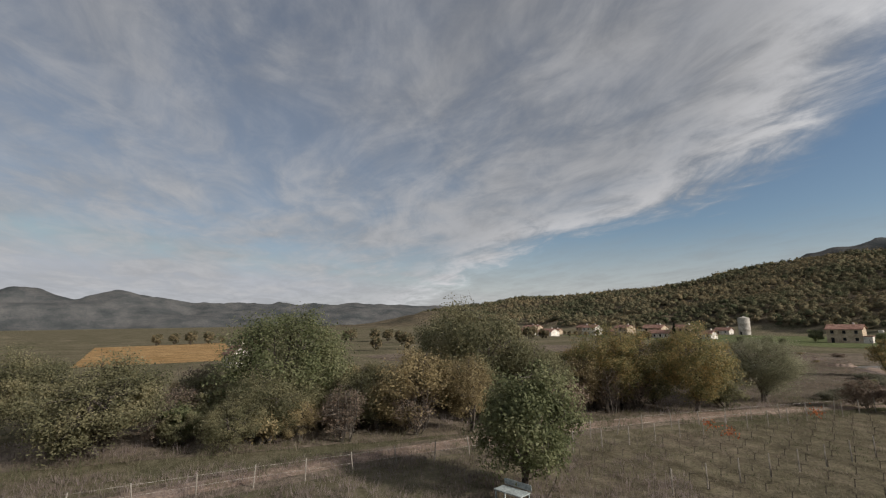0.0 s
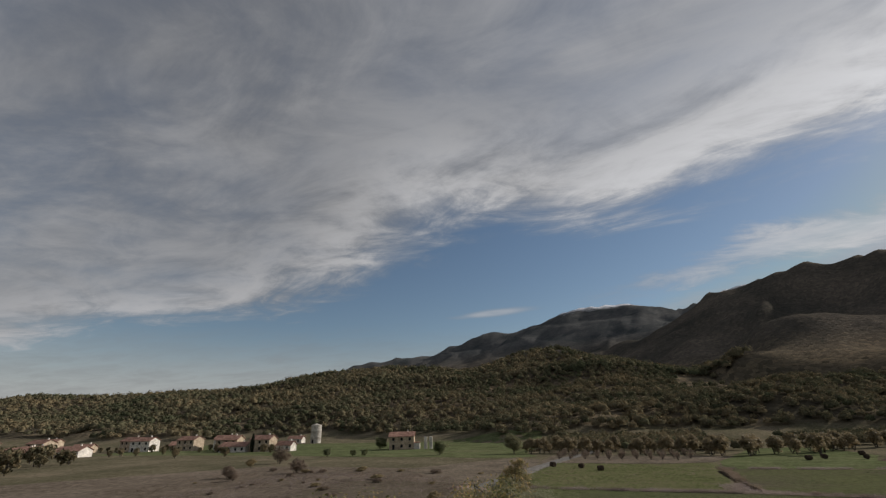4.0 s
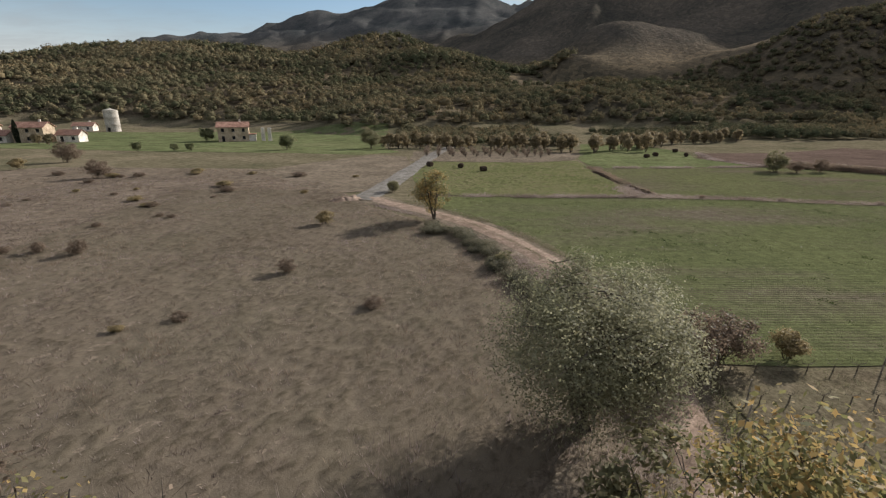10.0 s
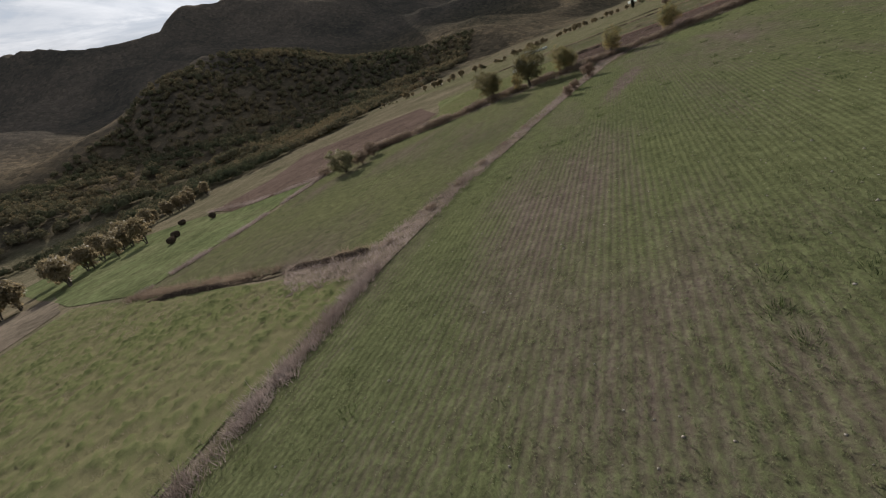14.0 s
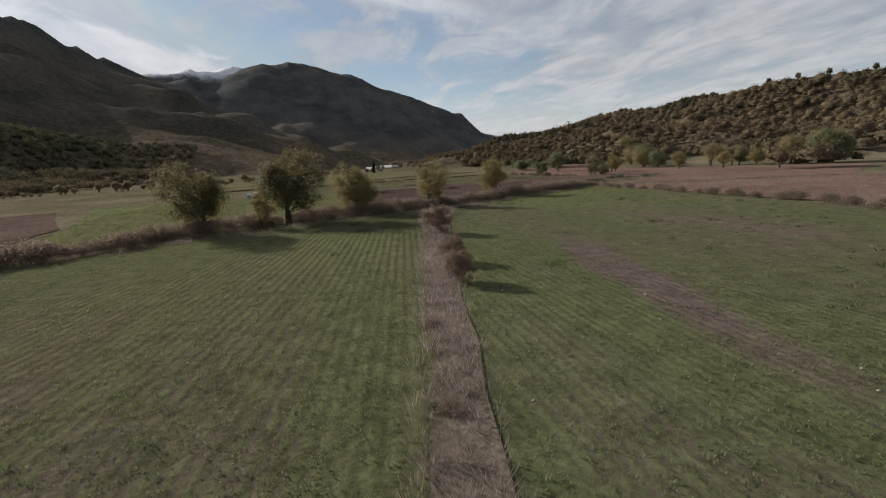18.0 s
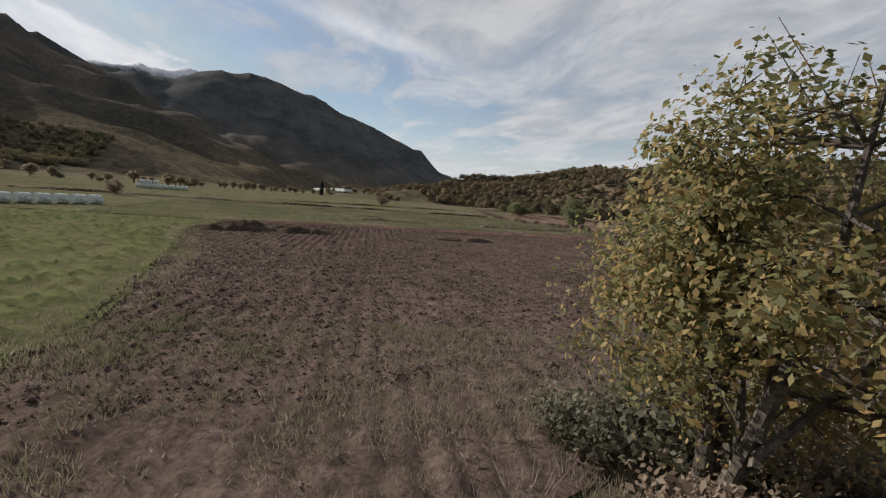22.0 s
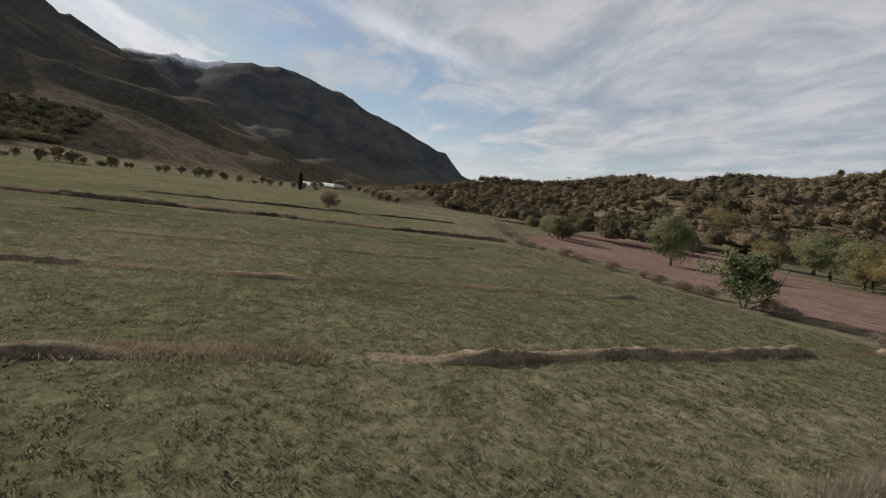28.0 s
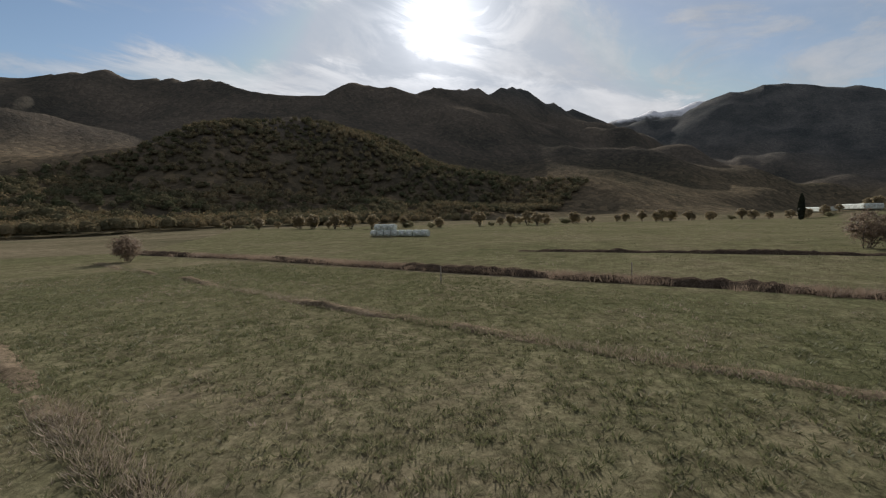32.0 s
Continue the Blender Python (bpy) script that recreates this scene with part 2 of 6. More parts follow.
def soil_like(name, dark, mid, light, patch=0.03, grain=1.2, rows=None, bump=0.045, clump=None):
    """Ground cover: large patches, fine grain, and drill rows (turn, spacing, depth) where there are any."""
    g = Graph(name)
    v = g.coords()
    big, fine, mid_n = g.noise(patch, v, 5), g.noise(grain, v, 8, 0.7), g.noise(patch * 6, v, 4)
    c = g.ramp(big, [(0.36, dark), (0.5, mid), (0.66, light)])
    c2 = g.ramp(mid_n, [(0.3, dark), (0.5, mid), (0.7, light)])
    c = g.mix(0.5, c, c2)
    c = g.mix(1.0, c, g.ramp(fine, [(0.32, (0.55, 0.54, 0.53)), (0.68, (1.4, 1.4, 1.4))]), "MULTIPLY")
    c = g.mix(1.0, c, g.ramp(g.noise(grain * 0.14, v, 4, 0.65), [(0.32, (0.72, 0.72, 0.72)), (0.68, (1.26, 1.26, 1.26))]), "MULTIPLY")
    h = fine
    if rows:
        turn, spacing, depth = rows
        w = g.node("ShaderNodeTexWave", wave_type="BANDS", bands_direction="Y")
        w.inputs["Scale"].default_value = 0.314 / spacing
        w.inputs["Distortion"].default_value = 1.2
        w.inputs["Detail"].default_value = 2.0
        g.link(g.coords(turn=turn), w.inputs["Vector"])
        k = g.math("MULTIPLY", g.ramp(g.noise(0.15, v, 3), [(0.35, (0, 0, 0)), (0.65, (1, 1, 1))]), depth)
        c = g.mix(k, c, g.ramp(w.outputs[1], [(0.0, (0.55, 0.5, 0.45)), (1.0, (1.25, 1.25, 1.2))]), "MULTIPLY")
        h = g.math("ADD", g.math("MULTIPLY", w.outputs[1], 0.15), fine)
    if clump:
        scale, tint, share = clump
        vor = g.node("ShaderNodeTexVoronoi")
        vor.inputs["Scale"].default_value = scale
        vor.inputs["Randomness"].default_value = 1.0
        g.link(v, vor.inputs["Vector"])
        near = g.ramp(g.math("ADD", vor.outputs["Distance"], g.math("MULTIPLY", g.noise(scale * 3, v, 6, 0.75), 0.9)), [(0.35, (1, 1, 1)), (1.0, (0, 0, 0))])
        here = g.ramp(g.noise(0.12, v, 5, 0.7), [(0.38, (0, 0, 0)), (0.62, (1, 1, 1))])
        k = g.math("MULTIPLY", g.math("MULTIPLY", near, here), share)
        c = g.mix(k, c, tint)
        h = g.math("ADD", g.math("MULTIPLY", near, 0.8), fine)
    return g.color(c).bump(h, bump).mat


def crop(name, soil, green, turn, spacing, cover, drill=(0.15, 0.5), bare=None):
    """Seedlings in drill rows over bare earth; cover moves the share of green."""
    g = Graph(name)
    v = g.coords()
    w = g.node("ShaderNodeTexWave", wave_type="BANDS", bands_direction="Y")
    w.inputs["Scale"].default_value = 0.314 / spacing
    w.inputs["Distortion"].default_value, w.inputs["Detail"].default_value, w.inputs["Detail Scale"].default_value = 1.5, 3.0, 3.0
    g.link(g.coords(turn=turn), w.inputs["Vector"])
    streaks = g.noise(0.12, g.coords((0.25, 1, 1), turn), 6, 0.65)
    big, fine, mid = g.noise(0.03, v, 4), g.noise(6.5, v, 8, 0.75), g.noise(0.7, v, 5, 0.7)
    earth = g.mix(g.ramp(mid, [(0.3, (0, 0, 0)), (0.7, (1, 1, 1))]), soil[0], soil[1])
    leaf = g.mix(g.ramp(big, [(0.35, (0, 0, 0)), (0.65, (1, 1, 1))]), green[0], green[1])
    rowed = g.ramp(g.noise(0.05, v, 3), [(0.4, (drill[0],) * 3), (0.6, (drill[1],) * 3)])
    k = g.math("ADD", g.math("MULTIPLY", g.math("SUBTRACT", w.outputs[1], 0.5), rowed), g.math("MULTIPLY", g.math("SUBTRACT", fine, 0.5), 1.1))
    k = g.math("ADD", k, g.math("ADD", g.math("MULTIPLY", g.math("SUBTRACT", streaks, 0.5), 2.0), g.math("MULTIPLY", g.math("SUBTRACT", big, 0.5), 1.6)))
    k = g.math("ADD", k, cover)
    if bare:
        at, bend, size = bare
        c0, m0 = g.node("ShaderNodeTexCoord"), g.node("ShaderNodeMapping", vector_type="TEXTURE")
        m0.inputs["Location"].default_value, m0.inputs["Rotation"].default_value, m0.inputs["Scale"].default_value = (*at, 0), (0, 0, radians(bend)), (*size, 1000.0)
        g.link(c0.outputs["Object"], m0.inputs["Vector"])
        ln = g.node("ShaderNodeVectorMath", operation="LENGTH")
        g.link(m0.outputs[0], ln.inputs[0])
        worn = g.ramp(g.math("ADD", ln.outputs["Value"], g.math("MULTIPLY", g.math("SUBTRACT", g.noise(0.35, v, 6, 0.75), 0.5), 1.6)), [(0.3, (1, 1, 1)), (1.0, (0, 0, 0))])
        k = g.math("SUBTRACT", k, g.math("MULTIPLY", worn, 0.9))
    c = g.mix(g.ramp(k, [(0.1, (0, 0, 0)), (0.75, (1, 1, 1))]), earth, leaf)
    c = g.mix(1.0, c, g.ramp(fine, [(0.3, (0.62, 0.6, 0.58)), (0.7, (1.35, 1.35, 1.35))]), "MULTIPLY")
    c = g.mix(1.0, c, g.ramp(g.noise(1.1, v, 5, 0.7), [(0.3, (0.7, 0.7, 0.7)), (0.7, (1.25, 1.25, 1.25))]), "MULTIPLY")
    return g.color(c).bump(g.math("ADD", g.math("MULTIPLY", w.outputs[1], drill[1]), fine), 0.06).mat


M = {}
M["dry"] = soil_like("dry_meadow", (0.1, 0.083, 0.064), (0.16, 0.13, 0.101), (0.22, 0.178, 0.141), 0.035, 6.0, clump=(0.9, (0.11, 0.09, 0.066), 0.6))
M["sown"] = crop("young_crop", ((0.112, 0.087, 0.074), (0.16, 0.128, 0.11)), ((0.098, 0.11, 0.053), (0.118, 0.128, 0.061)), 1, 0.34, 0.7, (0.1, 0.3), ((33, 66.6), -12, (13, 1.6)))
M["sown_left"] = crop("young_crop_thin", ((0.108, 0.084, 0.07), (0.15, 0.12, 0.1)), ((0.1, 0.107, 0.053), (0.12, 0.124, 0.062)), 9, 0.42, 0.62, (0.05, 0.46))
M["pasture"] = soil_like("pasture", (0.095, 0.108, 0.05), (0.14, 0.158, 0.07), (0.185, 0.172, 0.1), 0.05, 5.0, clump=(1.3, (0.075, 0.092, 0.038), 0.6))
M["plough"] = soil_like("ploughed_soil", (0.08, 0.059, 0.049), (0.116, 0.085, 0.07), (0.155, 0.114, 0.095), 0.05, 9.0, bump=0.03)
M["red"] = soil_like("red_soil", (0.125, 0.082, 0.066), (0.178, 0.12, 0.096), (0.23, 0.158, 0.126), 0.05, 8.0, bump=0.03)
M["meadow"] = soil_like("hay_meadow", (0.098, 0.103, 0.054), (0.138, 0.131, 0.075), (0.185, 0.157, 0.106), 0.06, 7.0, clump=(3.0, (0.07, 0.08, 0.04), 0.7), bump=0.05)
M["village_green"] = soil_like("village_green", (0.095, 0.112, 0.054), (0.122, 0.138, 0.066), (0.16, 0.155, 0.088), 0.02, 1.2, clump=(1.0, (0.075, 0.095, 0.041), 0.6))
M["vine_soil"] = soil_like("vineyard_soil", (0.098, 0.085, 0.058), (0.14, 0.122, 0.082), (0.185, 0.15, 0.112), 0.1, 6.0, rows=(0, 2.3, 0.4))
M["verge"] = soil_like("weedy_verge", (0.11, 0.094, 0.072), (0.172, 0.142, 0.108), (0.23, 0.188, 0.148), 0.15, 7.0, clump=(1.4, (0.1, 0.082, 0.062), 0.5))
M["track"] = soil_like("dirt_track", (0.2, 0.148, 0.115), (0.265, 0.2, 0.158), (0.33, 0.262, 0.212), 0.2, 6.0, bump=0.02)
M["dug"] = soil_like("dug_soil", (0.095, 0.062, 0.05), (0.135, 0.09, 0.072), (0.185, 0.124, 0.1), 0.08, 8.0, bump=0.03)
M["gravel"] = soil_like("gravel_road", (0.15, 0.14, 0.125), (0.2, 0.188, 0.17), (0.25, 0.235, 0.215), 0.25, 6.0, bump=0.02)
M["orange"] = soil_like("stubble", (0.25, 0.16, 0.07), (0.33, 0.21, 0.1), (0.38, 0.26, 0.13), 0.02)


def turf_material(name, low, mid, high, patch, tint, share):
    """Growth in clumps: bare or dry ground in the hollows, leaf on the crowns of the clumps, large patches of another tint."""
    g = Graph(name)
    v = g.coords()
    tone = g.node("ShaderNodeAttribute", attribute_name="tone")
    fine = g.noise(9.0, v, 6, 0.75)
    k = g.math("ADD", tone.outputs["Fac"], g.math("MULTIPLY", g.math("SUBTRACT", fine, 0.5), 0.7))
    k = g.math("ADD", k, g.math("MULTIPLY", g.math("SUBTRACT", g.noise(patch, v, 5, 0.6), 0.5), 1.1))
    c = g.ramp(k, [(0.12, low), (0.45, mid), (0.85, high)])
    c = g.mix(g.math("MULTIPLY", g.ramp(g.noise(patch * 0.6, g.coords(turn=40), 6, 0.65), [(0.42, (0, 0, 0)), (0.62, (1, 1, 1))]), share), c, tint)
    c = g.mix(1.0, c, g.ramp(g.noise(25.0, v, 5, 0.8), [(0.3, (0.72, 0.72, 0.72)), (0.7, (1.3, 1.3, 1.3))]), "MULTIPLY")
    return g.color(c).bump(fine, 0.03).mat


M["turf_dry"] = turf_material("turf_dry", (0.1462, 0.1201, 0.0914), (0.1322, 0.1079, 0.0818), (0.087, 0.0713, 0.0522), 0.12, (0.1175, 0.1044, 0.0731), 0.4)
M["turf_pasture"] = turf_material("turf_pasture", (0.148, 0.136, 0.074), (0.128, 0.136, 0.06), (0.075, 0.088, 0.036), 0.14, (0.145, 0.14, 0.075), 0.4)
M["bark"] = soil_like("bark", (0.06, 0.05, 0.042), (0.11, 0.095, 0.08), (0.17, 0.15, 0.13), 2.0, 12.0, bump=0.02)
M["vine_wood"] = soil_like("vine_wood", (0.11, 0.09, 0.07), (0.17, 0.145, 0.115), (0.24, 0.21, 0.17), 2.0, 12.0, bump=0.01)
M["pale_wood"] = soil_like("weathered_wood", (0.2, 0.17, 0.14), (0.3, 0.27, 0.23), (0.42, 0.39, 0.35), 3.0, 20.0, bump=0.005)
M["plaster"] = soil_like("plaster", (0.55, 0.5, 0.44), (0.66, 0.61, 0.54), (0.76, 0.72, 0.66), 0.4, 4.0, bump=0.005)
M["plaster_tan"] = soil_like("plaster_tan", (0.36, 0.28, 0.2), (0.46, 0.37, 0.27), (0.52, 0.44, 0.34), 0.5, 4.0, bump=0.005)
M["concrete"] = soil_like("weathered_concrete", (0.33, 0.3, 0.26), (0.45, 0.42, 0.37), (0.52, 0.49, 0.44), 0.5, 3.0, bump=0.01)
M["roof"] = soil_like("roof_tile", (0.2, 0.115, 0.09), (0.3, 0.18, 0.14), (0.4, 0.26, 0.205), 0.6, 6.0, bump=0.02)
M["dark"] = soil_like("dark_opening", (0.015, 0.015, 0.016), (0.025, 0.025, 0.028), (0.04, 0.04, 0.045), 1.0, 4.0, bump=0.002)
M["wrap"] = soil_like("bale_film", (0.5, 0.54, 0.5), (0.6, 0.64, 0.6), (0.72, 0.75, 0.72), 2.0, 8.0, bump=0.02)
M["ridge"] = soil_like("ridge_grass", (0.11, 0.088, 0.06), (0.19, 0.15, 0.105), (0.27, 0.215, 0.15), 0.4, 9.0, bump=0.05)
M["hay"] = soil_like("old_hay", (0.042, 0.032, 0.025), (0.068, 0.052, 0.039), (0.102, 0.079, 0.059), 1.5, 9.0, bump=0.04)
M["paint"] = soil_like("chalky_metal", (0.3, 0.34, 0.34), (0.4, 0.44, 0.43), (0.5, 0.53, 0.51), 2.0, 9.0, bump=0.003)


def leafy(name, dark, mid, light, glow=0.5, spread=0.45, grain=0.0):
    """Leaves and blades: colour by leaf and by plant, with light through them."""
    g = Graph(name, 0.9 if grain else 0.6, 0.0 if grain else 0.25)
    geo = g.node("ShaderNodeNewGeometry")
    tone = g.node("ShaderNodeAttribute", attribute_name="tone")
    k = g.math("ADD", g.math("MULTIPLY", geo.outputs["Random Per Island"], spread), g.math("MULTIPLY", tone.outputs["Fac"], 1 - spread))
    c = g.ramp(k, [(0.1, dark), (0.5, mid), (0.9, light)])
    if grain:
        fine = g.noise(grain, g.coords(), 6, 0.75)
        c = g.mix(1.0, c, g.ramp(fine, [(0.35, (0.66, 0.66, 0.66)), (0.68, (1.3, 1.3, 1.28))]), "MULTIPLY")
        g.bump(fine, 0.5)
    g.color(c)
    tr, ad = g.node("ShaderNodeBsdfTranslucent"), g.node("ShaderNodeMixShader")
    g.link(c, tr.inputs["Color"])
    ad.inputs[0].default_value = glow
    g.link(g.bsdf.outputs[0], ad.inputs[1])
    g.link(tr.outputs[0], ad.inputs[2])
    g.link(ad.outputs[0], g.tree.nodes["Material Output"].inputs["Surface"])
    return g.mat


M["leaf_green"] = leafy("leaves_green", (0.085, 0.1, 0.045), (0.18, 0.195, 0.095), (0.31, 0.3, 0.165))
M["leaf_olive"] = leafy("leaves_olive", (0.105, 0.106, 0.058), (0.205, 0.196, 0.108), (0.34, 0.3, 0.172))
# Olive leaves made paler: sun from behind painted into the colour.
M["leaf_sunlit"] = leafy("leaves_sunlit", (0.15, 0.15, 0.09), (0.27, 0.265, 0.165), (0.42, 0.4, 0.27), 0.55)
M["leaf_yellow"] = leafy("leaves_turning", (0.105, 0.125, 0.055), (0.25, 0.228, 0.1), (0.49, 0.325, 0.135), 0.5, 0.6)
M["leaf_tan"] = leafy("leaves_tan", (0.185, 0.145, 0.077), (0.315, 0.253, 0.135), (0.455, 0.368, 0.2))
M["leaf_brown"] = leafy("leaves_brown", (0.12, 0.092, 0.068), (0.215, 0.162, 0.12), (0.33, 0.258, 0.192))
M["leaf_bramble"] = leafy("leaves_bramble", (0.08, 0.08, 0.052), (0.15, 0.142, 0.095), (0.27, 0.248, 0.18))
M["leaf_rusty"] = leafy("leaves_rusty", (0.13, 0.09, 0.065), (0.24, 0.17, 0.125), (0.38, 0.29, 0.22))
M["leaf_red"] = leafy("leaves_red", (0.3, 0.06, 0.03), (0.42, 0.12, 0.05), (0.5, 0.22, 0.08))
M["leaf_row"] = leafy("leaves_hedge_oak", (0.085, 0.085, 0.038), (0.165, 0.145, 0.066), (0.28, 0.215, 0.098))
M["leaf_copse"] = leafy("leaves_copse", (0.16, 0.135, 0.08), (0.27, 0.22, 0.13), (0.4, 0.31, 0.185), 0.5)
M["leaf_cypress"] = leafy("leaves_cypress", (0.018, 0.022, 0.014), (0.03, 0.036, 0.022), (0.05, 0.055, 0.034), 0.15)
M["woods"] = leafy("wood_canopy", (0.088, 0.096, 0.056), (0.165, 0.145, 0.09), (0.255, 0.2, 0.118), 0.2, 0.12, 1.1)
M["woods_south"] = leafy("wood_canopy_south", (0.09, 0.08, 0.05), (0.155, 0.122, 0.076), (0.215, 0.16, 0.102), 0.2, 0.12, 1.1)
M["grass_dry"] = leafy("grass_dry", (0.133, 0.105, 0.092), (0.242, 0.192, 0.166), (0.387, 0.320, 0.298))
M["grass_green"] = leafy("grass_green", (0.083, 0.103, 0.05), (0.143, 0.161, 0.08), (0.222, 0.22, 0.124))
M["grass_mixed"] = leafy("grass_mixed", (0.089, 0.103, 0.051), (0.177, 0.167, 0.095), (0.316, 0.258, 0.208))
M["tussock"] = leafy("tussock", (0.095, 0.104, 0.05), (0.142, 0.146, 0.073), (0.205, 0.192, 0.112), 0.4)
M["ridge_straw"] = leafy("ridge_straw", (0.12, 0.095, 0.06), (0.2, 0.155, 0.1), (0.31, 0.245, 0.165))
M["weed"] = leafy("weed_leaves", (0.03, 0.045, 0.015), (0.05, 0.07, 0.022), (0.08, 0.1, 0.035))

# ---- terrain ----
# Crest lines of the hills (x, y, height) with the reach of their slopes.
RIDGES = [
    (900, [(-3650, -1680, 285), (-3770, -1230, 212), (-3800, -1150, 285), (-3920, -690, 206), (-3980, 60, 203), (-3930, 660, 197), (-3650, 1640, 134), (-3300, 2200, 78)]),
    (420, [(-1000, 390, 25), (-930, 505, 62), (-850, 575, 56), (-700, 680, 68), (-540, 700, 81), (-440, 700, 84), (-330, 660, 80), (-200, 650, 76), (-85, 680, 95)]),
    (2300, [(-2200, 2850, 310), (-1580, 3230, 457), (-1320, 3350, 482), (-870, 3490, 623), (-190, 3590, 776), (195, 3590, 807), (500, 3560, 695), (900, 3300, 772)]),
    (690, [(240, 1278, 282), (361, 1142, 290), (474, 1040, 275), (569, 930, 268), (692, 837, 268), (761, 771, 272), (905, 720, 290), (1150, 740, 335), (1400, 780, 400), (1700, 760, 395), (2007, 740, 384), (2500, 700, 400)]),
    (170, [(40, 420, 12), (120, 440, 30), (277, 430, 33), (380, 400, 36), (452, 373, 29), (554, 329, 18)]),
    (260, [(90, 600, 45), (184, 778, 106), (361, 1142, 280)]),
    (190, [(470, 575, 50), (535, 744, 160), (569, 930, 262)]),
    (300, [(930, 500, 90), (938, 651, 180), (1050, 740, 315)]),
    (1250, [(2800, 900, 527), (3030, 600, 582), (3060, 415, 692), (3080, 130, 640), (3075, -80, 592), (3055, -320, 495), (3000, -630, 373), (2950, -800, 308), (2890, -990, 153), (2840, -1110, 90)]),
    (1500, [(3900, 1350, 768), (4230, 800, 900), (4250, 500, 820)]),
    (200, [(560, 318, 14), (800, 330, 60), (1045, 455, 118), (1250, 600, 240)]),
    (260, [(1045, 455, 110), (1180, 270, 55), (1300, 120, 20)]),
    (300, [(1700, 760, 380), (1650, 480, 170), (1750, 250, 60)]),
    (215, [(1400, -420, 40), (913, -283, 34), (504, -203, 32), (407, -201, 47), (370, -211, 32), (320, -229, 47), (278, -247, 51), (220, -265, 46), (158, -273, 48), (97, -271, 48), (0, -290, 48), (-200, -340, 45), (-600, -600, 60)]),
]


def fbm(x, y, scale, octaves=4, seed=0):
    """Smooth value noise on a grid, vectorised."""
    x, y = np.asarray(x, float) / scale + seed * 17.3, np.asarray(y, float) / scale + seed * 9.1
    total, amp = np.zeros_like(x), 1.0
    for _ in range(octaves):
        xi, yi = np.floor(x), np.floor(y)
        fx, fy = x - xi, y - yi
        fx, fy = fx * fx * (3 - 2 * fx), fy * fy * (3 - 2 * fy)

        def h(a, b):
            s = np.sin(a * 127.1 + b * 311.7) * 43758.5453
            return s - np.floor(s)

        v = (h(xi, yi) * (1 - fx) + h(xi + 1, yi) * fx) * (1 - fy) + (h(xi, yi + 1) * (1 - fx) + h(xi + 1, yi + 1) * fx) * fy
        total += amp * (v - 0.5)
        amp *= 0.5
        x, y = x * 2.03 + 5.2, y * 2.03 + 1.7
    return total


def ease(t):
    t = np.clip(t, 0, 1)
    return t * t * (3 - 2 * t)


def plain(x, y):
    """The valley floor falls a little to the north-west and rises to the east."""
    return -2.0 * ease((y - 105) / 110) * (1 - ease((x - 60) / 70)) + 0.9 * ease((x - 158) / 40)


def height(x, y):
    """Ground height: a level valley floor between hills."""
    x, y = np.asarray(x, float), np.asarray(y, float)
    best = np.zeros_like(x)
    for reach, line in RIDGES:
        peak = max(z for _, _, z in line)
        for (x0, y0, z0), (x1, y1, z1) in zip(line, line[1:]):
            dx, dy = x1 - x0, y1 - y0
            s = np.clip(((x - x0) * dx + (y - y0) * dy) / (dx * dx + dy * dy), 0, 1)
            d = np.hypot(x - x0 - s * dx, y - y0 - s * dy)
            d = d * (1 + (0.45 if reach < 1000 else 0.2) * fbm(x, y, reach * 0.35, 3, 1))
            crest = z0 + s * (z1 - z0)
            k = np.clip(1 - d / (reach * (crest / peak if reach > 1000 else 1.0)), 0, 1)
            best = np.maximum(best, crest * k ** 1.25)
    gully = 1 - np.abs(2 * fbm(x, y, 260, 3, 5))
    rough = fbm(x, y, 120, 5, 3)
    k = np.clip(best / 25, 0, 1)
    hill = best + k * (np.minimum(best * 0.1, 14) * rough + np.minimum(best * 0.16, 40) * (gully - 0.75))
    return np.maximum(hill, 0) + plain(x, y) * np.clip(1 - best / 10, 0, 1)


def fill(me, verts, faces):
    """Vertices and faces into a mesh; even-sided face arrays go in fast."""
    f = faces if isinstance(faces, np.ndarray) else None
    if f is None:
        me.from_pydata([tuple(v) for v in verts], [], [tuple(q) for q in faces])
        return me
    v = np.asarray(verts, dtype=np.float32)
    n, k = f.shape
    me.vertices.add(len(v))
    me.vertices.foreach_set("co", v.ravel())
    me.loops.add(n * k)
    me.loops.foreach_set("vertex_index", f.astype(np.int32).ravel())
    me.polygons.add(n)
    me.polygons.foreach_set("loop_start", np.arange(0, n * k, k, dtype=np.int32))
    me.update(calc_edges=True)
    return me


def mesh_object(name, verts, faces, material, smooth=False):
    me = fill(bpy.data.meshes.new(name), verts, faces)
    me.materials.append(material)
    if smooth:
        me.polygons.foreach_set("use_smooth", [True] * len(me.polygons))
    me.update()
    return new(name, me)


